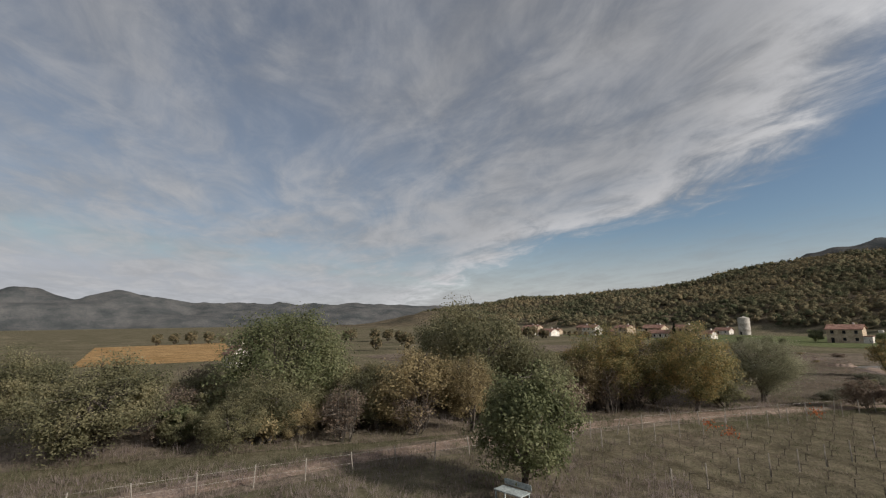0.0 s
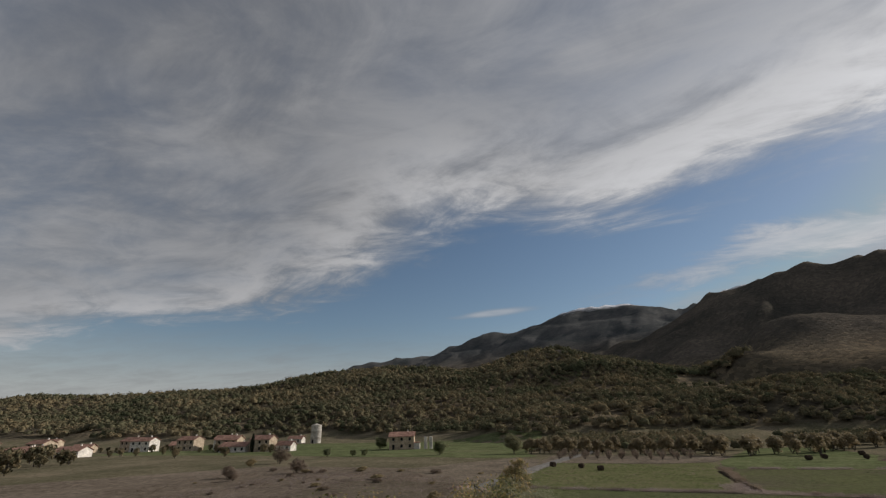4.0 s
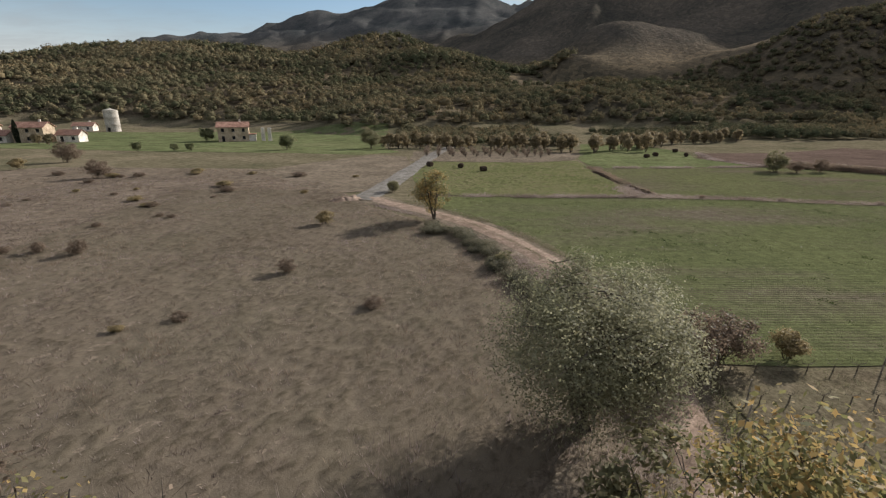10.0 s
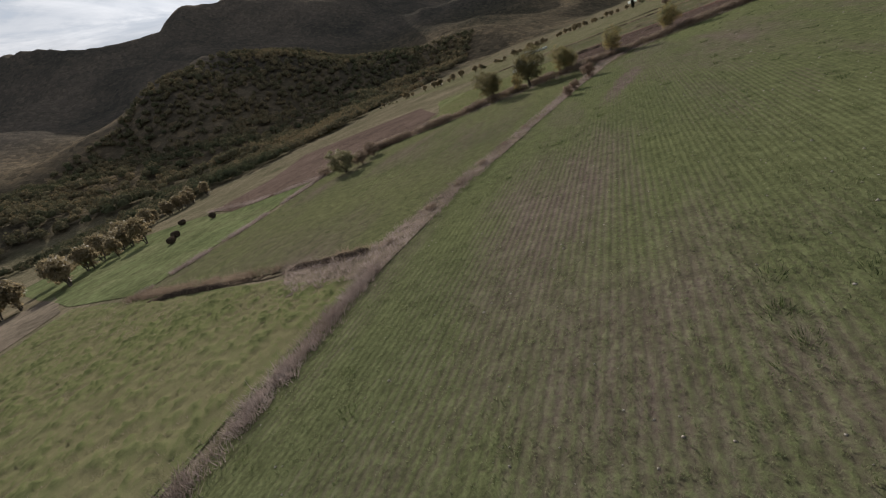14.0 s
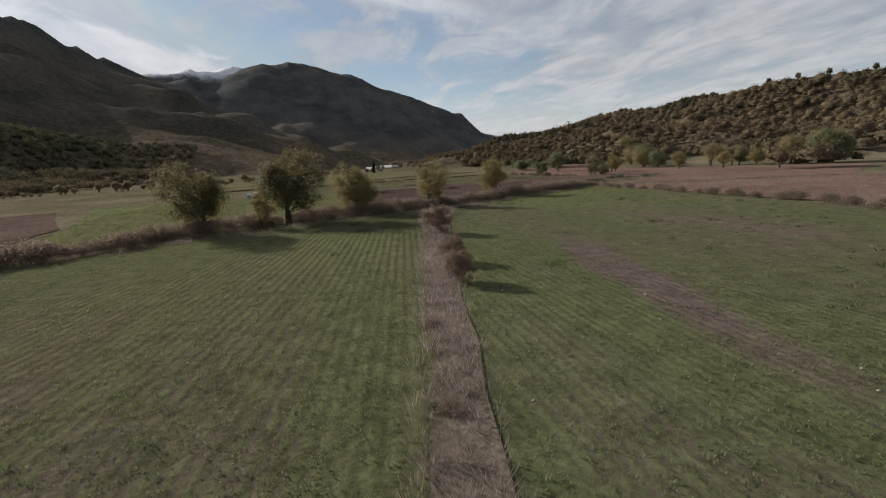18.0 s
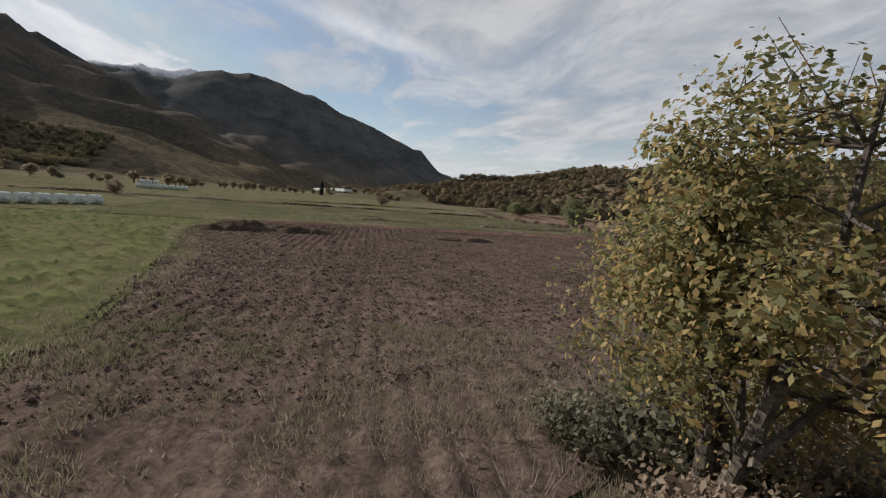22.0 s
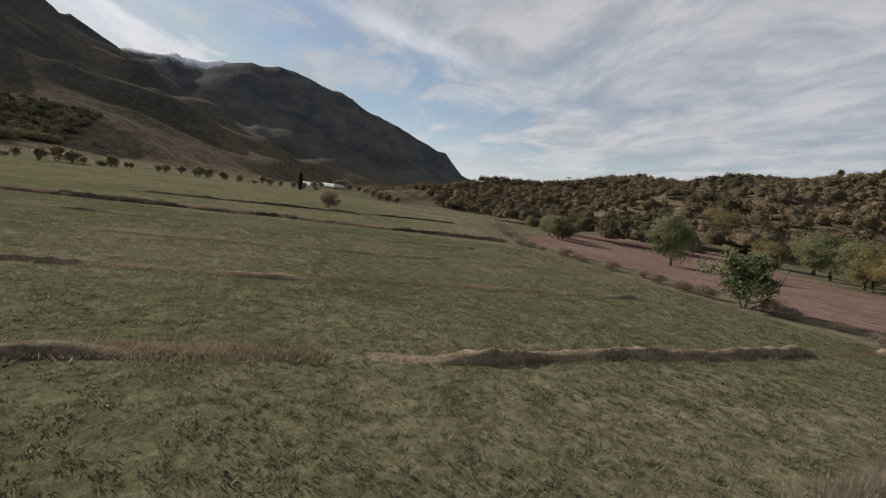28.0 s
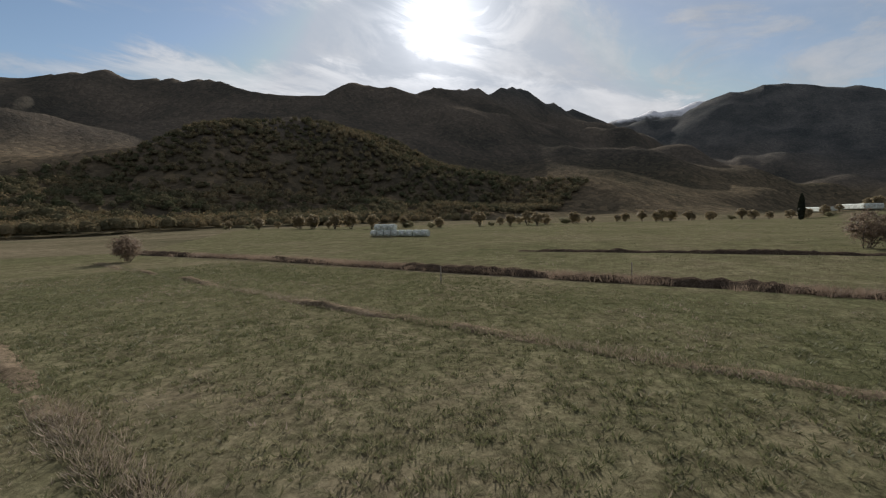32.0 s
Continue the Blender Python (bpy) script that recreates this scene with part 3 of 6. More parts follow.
def build_ground():
    az = np.linspace(0, 2 * np.pi, 900, endpoint=False)
    rad = np.r_[np.linspace(12, 260, 36)[:-1], np.geomspace(260, 1300, 80)[:-1], np.geomspace(1300, 4850, 60)]
    cx, cy = 40.0, 60.0
    R, A = np.meshgrid(rad, az, indexing="ij")
    X, Y = cx + R * np.sin(A), cy + R * np.cos(A)
    Z = height(X, Y)
    n = len(az)
    verts = np.stack([X, Y, Z], -1).reshape(-1, 3)
    i = np.arange(len(rad) - 1)[:, None] * n
    j = np.arange(n)[None]
    k = (j + 1) % n
    quads = np.stack([i + j, i + n + j, i + n + k, i + k], -1).reshape(-1, 4)
    verts = np.vstack([verts, [[cx, cy, 0.0]]])
    c = len(verts) - 1
    faces = [tuple(q) for q in quads] + [(c, int(a), int((a + 1) % n)) for a in range(n)]
    return tagged(mesh_object("ground", verts, faces, M["verge"], True), "valley floor and wooded hills to the horizon", "ground", kind="structure")


ground = build_ground()
ground.data.materials.clear()


def land_material():
    """Rough grass on the level, leaf-bare woodland on the slopes with blue-grey haze painted on high and far ground,
    snow on the highest tops.
    """
    g = Graph("land", 0.95, 0.0)
    geo, sep = g.node("ShaderNodeNewGeometry"), g.node("ShaderNodeSeparateXYZ")
    g.link(geo.outputs["Position"], sep.inputs[0])
    v = g.coords()
    low = g.ramp(g.noise(0.05, v, 8, 0.65), [(0.32, (0.1, 0.096, 0.06)), (0.5, (0.15, 0.13, 0.088)), (0.68, (0.205, 0.17, 0.122))])
    low = g.mix(1.0, low, g.ramp(g.noise(6.0, v, 8, 0.72), [(0.32, (0.55, 0.55, 0.53)), (0.68, (1.35, 1.35, 1.35))]), "MULTIPLY")
    low = g.mix(1.0, low, g.ramp(g.noise(0.8, v, 5, 0.7), [(0.32, (0.65, 0.66, 0.62)), (0.68, (1.25, 1.25, 1.25))]), "MULTIPLY")
    vor = g.node("ShaderNodeTexVoronoi")
    vor.inputs["Scale"].default_value = 0.19
    g.link(v, vor.inputs["Vector"])
    leafage = g.noise(0.35, v, 7, 0.75)
    wood = g.ramp(vor.outputs["Color"], [(0.0, (0.085, 0.077, 0.06)), (0.6, (0.15, 0.13, 0.098)), (1.0, (0.21, 0.172, 0.12))])
    bare = g.ramp(vor.outputs["Color"], [(0.0, (0.082, 0.078, 0.072)), (0.6, (0.112, 0.104, 0.093)), (1.0, (0.148, 0.132, 0.112))])
    # Slate-blue haze put into the woodland colour, by height and distance east or west.
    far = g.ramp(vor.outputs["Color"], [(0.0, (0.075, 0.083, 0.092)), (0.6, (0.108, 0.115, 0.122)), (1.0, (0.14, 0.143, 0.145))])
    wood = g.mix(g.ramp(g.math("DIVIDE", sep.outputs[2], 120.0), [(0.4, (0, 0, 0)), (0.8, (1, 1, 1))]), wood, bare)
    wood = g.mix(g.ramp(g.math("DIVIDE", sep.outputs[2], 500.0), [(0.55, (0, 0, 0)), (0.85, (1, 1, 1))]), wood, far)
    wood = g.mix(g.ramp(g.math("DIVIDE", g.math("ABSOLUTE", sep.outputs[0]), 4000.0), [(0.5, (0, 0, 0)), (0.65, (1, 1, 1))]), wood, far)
    wood = g.mix(1.0, wood, g.ramp(leafage, [(0.3, (0.7, 0.7, 0.7)), (0.7, (1.27, 1.26, 1.24))]), "MULTIPLY")
    patch = g.ramp(g.noise(0.006, v, 6), [(0.35, (0.6, 0.62, 0.6)), (0.65, (1.25, 1.15, 1.05))])
    wood = g.mix(1.0, wood, patch, "MULTIPLY")
    up = g.ramp(g.math("ADD", g.math("DIVIDE", sep.outputs[2], 16.0), g.math("MULTIPLY", g.noise(0.03, v, 4), 0.3)), [(0.25, (0, 0, 0)), (0.5, (1, 1, 1))])
    c = g.mix(up, low, wood)
    snow = g.ramp(g.math("ADD", g.math("DIVIDE", sep.outputs[2], 1000.0), g.math("MULTIPLY", g.noise(0.01, v, 8, 0.7), 0.2)), [(0.82, (0, 0, 0)), (0.88, (1, 1, 1))])
    c = g.mix(snow, c, (0.75, 0.76, 0.8))
    h = g.math("ADD", g.math("MULTIPLY", g.math("SUBTRACT", 1.0, vor.outputs["Distance"]), 0.7), leafage)
    g.color(c).bump(g.math("MULTIPLY", h, up), 1.7, 0.8)
    return g.mat


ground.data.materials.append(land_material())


def uneven(pts, step=2.5, wobble=0.5):
    """A field's outline with the slight waver of a worked edge."""
    out = []
    for (x0, y0), (x1, y1) in zip(pts, pts[1:] + pts[:1]):
        n = max(1, int(math.hypot(x1 - x0, y1 - y0) / step))
        for k in range(n):
            out.append((x0 + (x1 - x0) * k / n, y0 + (y1 - y0) * k / n))
    p = np.array(out)
    p = p + wobble * np.stack([fbm(p[:, 0], p[:, 1], 4, 3, 8), fbm(p[:, 0], p[:, 1], 4, 3, 9)], 1)
    return [tuple(map(float, q)) for q in p]


def field(name, pts, material, layer, label, category="field"):
    pts = uneven(pts)
    bm = bmesh.new()
    f = bm.faces.new([bm.verts.new((x, y, 0)) for x, y in pts])
    f.normal_update()
    if f.normal.z < 0:
        f.normal_flip()
    bmesh.ops.triangulate(bm, faces=[f])
    lo, hi = np.min(pts, 0), np.max(pts, 0)
    for axis in (0, 1):
        for at in np.arange(lo[axis] + 9, hi[axis], 9.0):
            co, no = [0, 0, 0], [0, 0, 0]
            co[axis], no[axis] = at, 1
            bmesh.ops.bisect_plane(bm, geom=bm.verts[:] + bm.edges[:] + bm.faces[:], plane_co=co, plane_no=no)
    zs = height([v.co.x for v in bm.verts], [v.co.y for v in bm.verts])
    for vert, z in zip(bm.verts, zs):
        vert.co.z = float(z) + 0.03 + 0.014 * layer
    me = bpy.data.meshes.new(name)
    bm.to_mesh(me)
    bm.free()
    me.materials.append(material)
    return tagged(new(name, me), label, category, kind="structure")


DRY = [(-26, 40), (-29, 54), (-35, 66), (-44, 76), (-55, 95), (-70, 110), (-112, 112), (-150, 70), (-120, 10), (-60, 20), (-38, 28)]
SOWN = [(-22, 40.5), (-24, 52), (-26.5, 60), (-32, 69), (-37, 78), (-36, 82.5), (-8, 81.6), (5, 80.2), (18, 77.2), (40, 72.6), (56, 68.8), (64.5, 65.5), (72.5, 55), (84, 37.5), (47, 38.5), (33, 41), (0, 40)]
PASTURE = [(-38, 83.5), (-8, 82.5), (-5, 112), (-3, 126), (-14, 121), (-38, 123), (-40, 100)]
SOWN_LEFT = [(-6, 83.6), (18, 78.15), (40, 73.55), (60, 69.7), (63, 76), (62, 82), (57.5, 89), (50, 97), (45, 107), (34, 113.5), (11, 111.5), (-5, 111.5)]
BALE_FIELD = [(-4, 112.5), (32, 114.5), (28, 132), (36, 150), (40, 200), (18, 190), (-2, 128)]
LUMPY = [(52, 100), (58.5, 91), (64.5, 80.5), (68, 77.5), (76, 75.7), (88, 76.4), (100, 78), (108, 76), (111, 120), (75, 107)]
PLOUGHED = [(69.5, 68), (66.5, 76.5), (68, 77.7), (76, 76), (88, 76.7), (101, 78.3), (108, 75), (109.5, 59), (111, 45), (112, 31), (115, 9), (108, 4), (101, 9), (94, 28), (86, 39), (81, 50), (77, 58)]
HAY = [(109.5, 77), (112.5, 57), (114.5, 40), (118.5, 20), (127, 23), (143, 23.5), (162, 24), (166, 30), (163, 50), (160, 70), (154, 112), (130, 118), (112, 120)]
FAR_MEADOW = [(157, 113), (162.5, 70), (165.5, 50), (168, 26), (345, 26), (320, 60), (262, 140), (205, 182)]
VINEYARD = [(-22, 6), (-24.5, 15), (-23.5, 40), (-5, 40.1), (30, 38.7), (34, 4), (2, -4), (-16, 1)]
field("dry_meadow", DRY, M["dry"], 1, "dry brown autumn meadow with rough tufts")
field("sown_field", SOWN, M["sown"], 1, "green field of young winter crop in drill rows")
field("pasture", PASTURE, M["pasture"], 1, "lumpy green pasture")
field("thin_crop_field", SOWN_LEFT, M["sown_left"], 2, "thin green crop with brown soil between drill rows")
field("bale_pasture", BALE_FIELD, M["village_green"], 2, "green pasture with a few dark bales")
field("fallow_field", [(34, 116.5), (50, 103), (75, 108), (110, 126), (95, 165), (60, 150), (38, 148), (29, 133)], M["plough"], 3, "brown fallow field")
field("rough_pasture", LUMPY, M["pasture"], 4, "lumpy yellow-green pasture")
field("ploughed_field", PLOUGHED, M["plough"], 1, "dark brown ploughed field with furrows")
field("hay_meadow", HAY, M["meadow"], 2, "mown hay meadow with low grass ridges")
field("far_meadow", FAR_MEADOW, M["meadow"], 1, "green meadow beyond a ditch")
field("red_field", [(118, 17), (145, 17), (170, 19), (215, -20), (205, -50), (150, -20), (120, -25), (90, -35), (70, 0), (85, 33), (94, 26), (101, 7), (108, 2)], M["red"], 1, "bare reddish-brown field")
field("brown_fallow", [(82, 35), (68, -2), (30, -5), (-5, 15), (34, 39), (47, 37), (60, 36.5)], M["red"], 0, "dull reddish fallow with dry weeds")
field("sapling_strip", [(106.5, 78), (107.5, 59), (108.5, 45), (109.5, 31), (112, 12), (118, 17), (116.2, 30), (114, 42), (112.6, 54), (110.5, 70), (109.5, 77)], M["dug"], 4, "strip of dug reddish soil with saplings")
field("vineyard_ground", VINEYARD, M["vine_soil"], 1, "grassy vineyard soil")
field("stubble_field", [(-120, -55), (-125, -20), (-260, -40), (-240, -90)], M["orange"], 1, "orange stubble field")
field("village_green", [(-56, 140), (-76, 146), (-112, 150), (-160, 160), (-260, 164), (-300, 250), (-150, 262), (-60, 262), (-52, 165), (-46, 150)], M["village_green"], 1, "green meadow below the village")
field("orchard_ground", [(-42, 124), (-14, 123), (-3, 128), (6, 148), (-42, 153)], M["verge"], 2, "brown orchard floor")
field("weed_fallow", [(-70, 107), (-52, 84), (-46, 86), (-43.5, 98), (-41, 112), (-43, 135), (-52, 140)], M["verge"], 3, "fallow plot of brown weeds")
field("thicket_floor", [(-70, -30), (-33, -30), (-30, 8), (-26, 25), (-26, 40), (-38, 30), (-62, 20), (-90, 5)], M["verge"], 0, "dry leaf litter under a thicket")
field("field_strip", [(-9, 81.4), (5, 80), (18, 77), (40, 72.4), (56, 68.6), (65, 65), (66, 70), (60, 70.1), (40, 73.8), (18, 78.4), (-6, 84.2), (-5, 92), (-10, 88)], M["verge"], 4, "weedy brown strip between two fields")

def ribbon(name, pts, width, material, layer, label):
    pts = [Vector((x, y, 0)) for x, y in pts]
    fine = []
    for i in range(len(pts) - 1):
        p0, p1, p2, p3 = pts[max(i - 1, 0)], pts[i], pts[i + 1], pts[min(i + 2, len(pts) - 1)]
        for k in range(6):
            t = k / 6
            fine.append(0.5 * ((2 * p1) + (p2 - p0) * t + (2 * p0 - 5 * p1 + 4 * p2 - p3) * t * t + (3 * p1 - p0 - 3 * p2 + p3) * t ** 3))
    fine.append(pts[-1])
    verts, faces = [], []
    for i, p in enumerate(fine):
        d = (fine[min(i + 1, len(fine) - 1)] - fine[max(i - 1, 0)]).normalized()
        side = Vector((-d.y, d.x, 0))
        z = float(height(p.x, p.y)) + 0.03 + 0.014 * layer
        wav = width * (1 + 0.25 * float(fbm(p.x, p.y, 3, 3, 4)))
        for k, dz in zip((-0.56, -0.42, -0.27, -0.14, 0.14, 0.27, 0.42, 0.56), (-0.1, -0.015, -0.025, 0.008, 0.008, -0.025, -0.015, -0.1)):
            q = p + side * wav * k
            verts.append((q.x, q.y, z + dz + 0.03))
        if i:
            faces += [(8 * i - 8 + k, 8 * i - 7 + k, 8 * i + k + 1, 8 * i + k) for k in range(7)]
    return tagged(mesh_object(name, verts, faces, material, True), label, "road", kind="structure")


TRACK = [(-46, 83), (-42, 78), (-37, 73), (-32, 67), (-29.5, 62), (-27.5, 57), (-26.2, 52), (-25.3, 48), (-24.8, 44), (-25.6, 40), (-26.8, 34), (-28, 25), (-29, 15), (-28.5, 5), (-27.3, -5), (-25.5, -14), (-21, -32)]
ribbon("trim_track_verge", TRACK, 4.2, M["verge"], 1, "weedy verge along the farm track")
ribbon("road_track", TRACK, 2.15, M["track"], 4, "pale dirt farm track with two wheel ruts")
ribbon("road_gravel", [(-46, 80), (-45, 85), (-43, 96), (-41, 109), (-39, 121), (-36, 145), (-30, 180)], 3.4, M["gravel"], 5, "grey gravel road")

# ---- trees ----


def blades(rng, centres, size, facing=None, loose=0.7, aspect=1.6):
    """Small leaf quads round the given centres, turned outwards where a facing is given."""
    n = len(centres)
    w = rng.normal(size=(n, 3))
    if facing is not None:
        w = facing + w * loose
    w /= np.linalg.norm(w, axis=1)[:, None]
    u = np.cross(w, rng.normal(size=(n, 3)))
    u /= np.linalg.norm(u, axis=1)[:, None]
    w = np.cross(w, u)
    s = size * rng.uniform(0.6, 1.4, (n, 1))
    a, b = u * s * aspect / 2, w * s / 2
    v = np.stack([centres - a, centres + b * 0.9, centres + a, centres - b * 0.9], 1).reshape(-1, 3)
    f = np.arange(4 * n).reshape(-1, 4)
    return v, f


def tube(verts, faces, p0, p1, r0, r1, sides=6):
    p0, p1 = Vector(p0), Vector(p1)
    q = (p1 - p0).to_track_quat("Z", "Y")
    b = len(verts)
    for p, r in ((p0, r0), (p1, r1)):
        for k in range(sides):
            a = 2 * math.pi * k / sides
            verts.append(p + q @ Vector((r * math.cos(a), r * math.sin(a), 0)))
    for k in range(sides):
        faces.append((b + k, b + (k + 1) % sides, b + sides + (k + 1) % sides, b + sides + k))


def tree_meshes(seed, tall, wide, clear=0.25, leaves=4000, leaf=0.22, lumps=22, gap=0.5, stems=1):
    """Trunk with limbs, and a lobed crown of leaf clumps with gaps; both meshes stand on the origin."""
    rng = np.random.default_rng(seed)
    verts, faces, wood = [], [], []
    crown_low = clear * tall * 0.8
    mid_z, half_z = (crown_low + tall) / 2, (tall - crown_low) / 2
    lobes = rng.normal(size=(9, 3))
    lobes /= np.linalg.norm(lobes, axis=1)[:, None]
    swell = rng.uniform(-0.3, 0.32, 9)

    def reach(d):
        return 0.84 + float(np.sum(swell * np.clip(lobes @ d, 0, 1) ** 3))

    def limb(a, b, r0, r1, sides, bend):
        a, b = Vector(a), Vector(b)
        m = a.lerp(b, 0.5) + Vector(rng.normal(size=3) * (b - a).length * bend)
        tube(verts, faces, a, m, r0, (r0 + r1) / 2, sides)
        tube(verts, faces, m, b, (r0 + r1) / 2, r1, sides)
        for k in range(7):
            t = k / 6
            p = a.lerp(m, t * 2) if t < 0.5 else m.lerp(b, t * 2 - 1)
            wood.append((p, r0 + (r1 - r0) * t))

    for s in range(stems):
        many = stems > 1
        base = Vector((rng.uniform(-0.3, 0.3) * many, rng.uniform(-0.3, 0.3) * many, -0.1))
        lean = Vector((rng.normal() * wide * 0.1 * (0.4 + many), rng.normal() * wide * 0.1 * (0.4 + many), 0))
        fork = base + lean * 0.4 + Vector((0, 0, tall * (clear + 0.06) + 0.1))
        r = tall * 0.026 / math.sqrt(stems)
        tube(verts, faces, base, base.lerp(fork, 0.15), r * 1.7, r * 1.2, 8)
        limb(base.lerp(fork, 0.15), fork, r * 1.2, r, 8, 0.02)
        limb(fork, Vector((lean.x * 1.6, lean.y * 1.6, tall * 0.86)), r * 0.9, r * 0.15, 6, 0.05)
        for k in range(max(3, 7 - stems)):
            ang = 2.4 * k + rng.uniform(-0.5, 0.5) + s
            d = np.array([math.cos(ang), math.sin(ang), rng.uniform(-0.25, 0.7)])
            d /= np.linalg.norm(d)
            q = np.array([0, 0, mid_z]) + d * reach(d) * rng.uniform(0.45, 0.62) * np.array([wide / 2, wide / 2, half_z])
            start = base.lerp(fork, rng.uniform(0.7, 1.0)) if k % 2 else fork + Vector((lean.x * 0.3, lean.y * 0.3, (tall - fork.z) * rng.uniform(0.0, 0.35)))
            limb(start, q, r * 0.55, r * 0.14, 5, 0.09)
    stock = np.array([tuple(p) for p, _ in wood])
    pts, out = [], []
    n = lumps * 2
    per = max(1, leaves // n)
    for k in range(n):
        d = rng.normal(size=3)
        d[2] = d[2] * 0.9 + 0.12
        d /= np.linalg.norm(d)
        c = np.array([0, 0, mid_z]) + d * reach(d) * rng.uniform(gap, 1.0) ** 0.5 * (1.0 if k % 6 else 1.07) * np.array([wide / 2, wide / 2, half_z])
        near = np.linalg.norm(stock - c, axis=1) + 1.2 * np.clip(stock[:, 2] - c[2], 0, None)
        a = stock[int(near.argmin())]
        size = wide * 0.072 * rng.uniform(0.55, 1.5)
        tw = tall * 0.0042
        knee = a + (c - a) * 0.55 + rng.normal(size=3) * 0.04 * wide
        tube(verts, faces, a, knee, tw, tw * 0.7, 4)
        tube(verts, faces, knee, c, tw * 0.7, tw * 0.35, 3)
        for _ in range(3):
            tube(verts, faces, knee + (c - knee) * rng.uniform(0.2, 0.8), c + rng.normal(size=3) * size * 0.9, tw * 0.35, tw * 0.15, 3)
        e = rng.normal(size=(per, 3)) * np.array([1, 1, 0.72])
        e *= np.minimum(1, 1.9 / (np.linalg.norm(e, axis=1)[:, None] + 1e-6))
        q = c + e * size
        pts.append(q)
        out.append(0.7 * d + 0.5 * e + np.array([0, 0, 0.4]))
    pts, out = np.concatenate(pts), np.concatenate(out)
    keep = pts[:, 2] > tall * 0.05
    lv, lf = blades(rng, pts[keep], leaf, out[keep], 0.9)

    def mesh(name, v, f):
        me = bpy.data.meshes.new(name)
        fill(me, v, f)
        me.update()
        return me

    return mesh("trunk", verts, faces), mesh("crown", lv, lf)


TREES = {}


def set_tone(me, values):
    a = me.attributes.new("tone", "FLOAT", "POINT")
    a.data.foreach_set("value", np.asarray(values, dtype=np.float32))


def tree(kind, x, y, scale=1.0, turn=0.0, label="", category="tree", name="tree", group="", squash=1.0, z=None):
    tm, cm = TREES[kind]
    top = new(name)
    ground_z = float(height(x, y)) if z is None else z
    top.matrix_basis = Matrix.Translation((x, y, ground_z)) @ Matrix.Rotation(turn, 4, "Z") @ Matrix.Diagonal((scale * squash, scale * squash, scale, 1))
    for part_name, me in (("trunk", tm), ("crown", cm)):
        new(part_name, me).parent = top
    return tagged(top, label, category, group)


def kind_of_tree(key, leaf_mat, **kw):
    tm, cm = tree_meshes(**kw)
    tm.materials.append(M["bark"])
    cm.materials.append(M[leaf_mat])
    co = np.empty(len(cm.vertices) * 3)
    cm.vertices.foreach_get("co", co)
    co = co.reshape(-1, 3)
    set_tone(cm, np.clip(0.5 + 0.9 * fbm(co[:, 0] + co[:, 2], co[:, 1] + 0.6 * co[:, 2], 1.4, 3, kw["seed"]), 0, 1))
    TREES[key] = (tm, cm)


kind_of_tree("oak_big", "leaf_green", seed=1, tall=9.0, wide=9.0, clear=0.05, leaves=42000, leaf=0.1, lumps=66, gap=0.3)
kind_of_tree("oak_gold", "leaf_yellow", seed=12, tall=8.0, wide=7.4, clear=0.08, leaves=44000, leaf=0.085, lumps=72, gap=0.3)
kind_of_tree("oak_green", "leaf_green", seed=21, tall=7.0, wide=6.2, clear=0.05, leaves=18000, leaf=0.11, lumps=44, gap=0.25)
kind_of_tree("oak_olive", "leaf_olive", seed=22, tall=7.0, wide=6.4, clear=0.1, leaves=32000, leaf=0.085, lumps=60, gap=0.3)
# An olive oak; its backlit paleness is in the leaf colour.
kind_of_tree("willow", "leaf_sunlit", seed=52, tall=7.0, wide=6.4, clear=0.05, leaves=64000, leaf=0.055, lumps=80, gap=0.25, stems=3)
kind_of_tree("oak_airy", "leaf_row", seed=41, tall=7.0, wide=5.6, clear=0.14, leaves=19000, leaf=0.1, lumps=52, gap=0.15, stems=2)
kind_of_tree("oak_turning", "leaf_yellow", seed=2, tall=6.0, wide=4.6, clear=0.13, leaves=24000, leaf=0.06, lumps=60, gap=0.1, stems=2)
kind_of_tree("tree_thin", "leaf_yellow", seed=5, tall=4.8, wide=3.6, clear=0.07, leaves=6500, leaf=0.08, lumps=34, gap=0.15, stems=2)
kind_of_tree("tree_tan", "leaf_tan", seed=6, tall=6.5, wide=4.8, clear=0.14, leaves=11000, leaf=0.09, lumps=44, gap=0.2, stems=4)
kind_of_tree("shrub_bare", "leaf_brown", seed=7, tall=4.5, wide=3.6, clear=0.06, leaves=1800, leaf=0.09, lumps=44, gap=0.15, stems=7)
kind_of_tree("bush_brown", "leaf_brown", seed=3, tall=2.6, wide=3.0, clear=0.04, leaves=5000, leaf=0.085, lumps=28, gap=0.2, stems=5)
kind_of_tree("bush_rusty", "leaf_rusty", seed=33, tall=2.6, wide=2.3, clear=0.05, leaves=8000, leaf=0.055, lumps=34, gap=0.15, stems=5)
kind_of_tree("bush_green", "leaf_green", seed=4, tall=3.0, wide=3.4, clear=0.04, leaves=4200, leaf=0.13, lumps=26, gap=0.2, stems=4)
kind_of_tree("bush_olive", "leaf_olive", seed=14, tall=3.0, wide=3.3, clear=0.04, leaves=6500, leaf=0.09, lumps=28, gap=0.2, stems=4)
kind_of_tree("bush_tan", "leaf_tan", seed=15, tall=2.6, wide=3.0, clear=0.04, leaves=3200, leaf=0.11, lumps=26, gap=0.2, stems=4)
kind_of_tree("bramble", "leaf_bramble", seed=8, tall=0.9, wide=2.6, clear=0.03, leaves=2800, leaf=0.07, lumps=26, gap=0.15, stems=6)
kind_of_tree("hedge", "leaf_brown", seed=9, tall=1.1, wide=2.3, clear=0.03, leaves=2600, leaf=0.052, lumps=26, gap=0.15, stems=5)
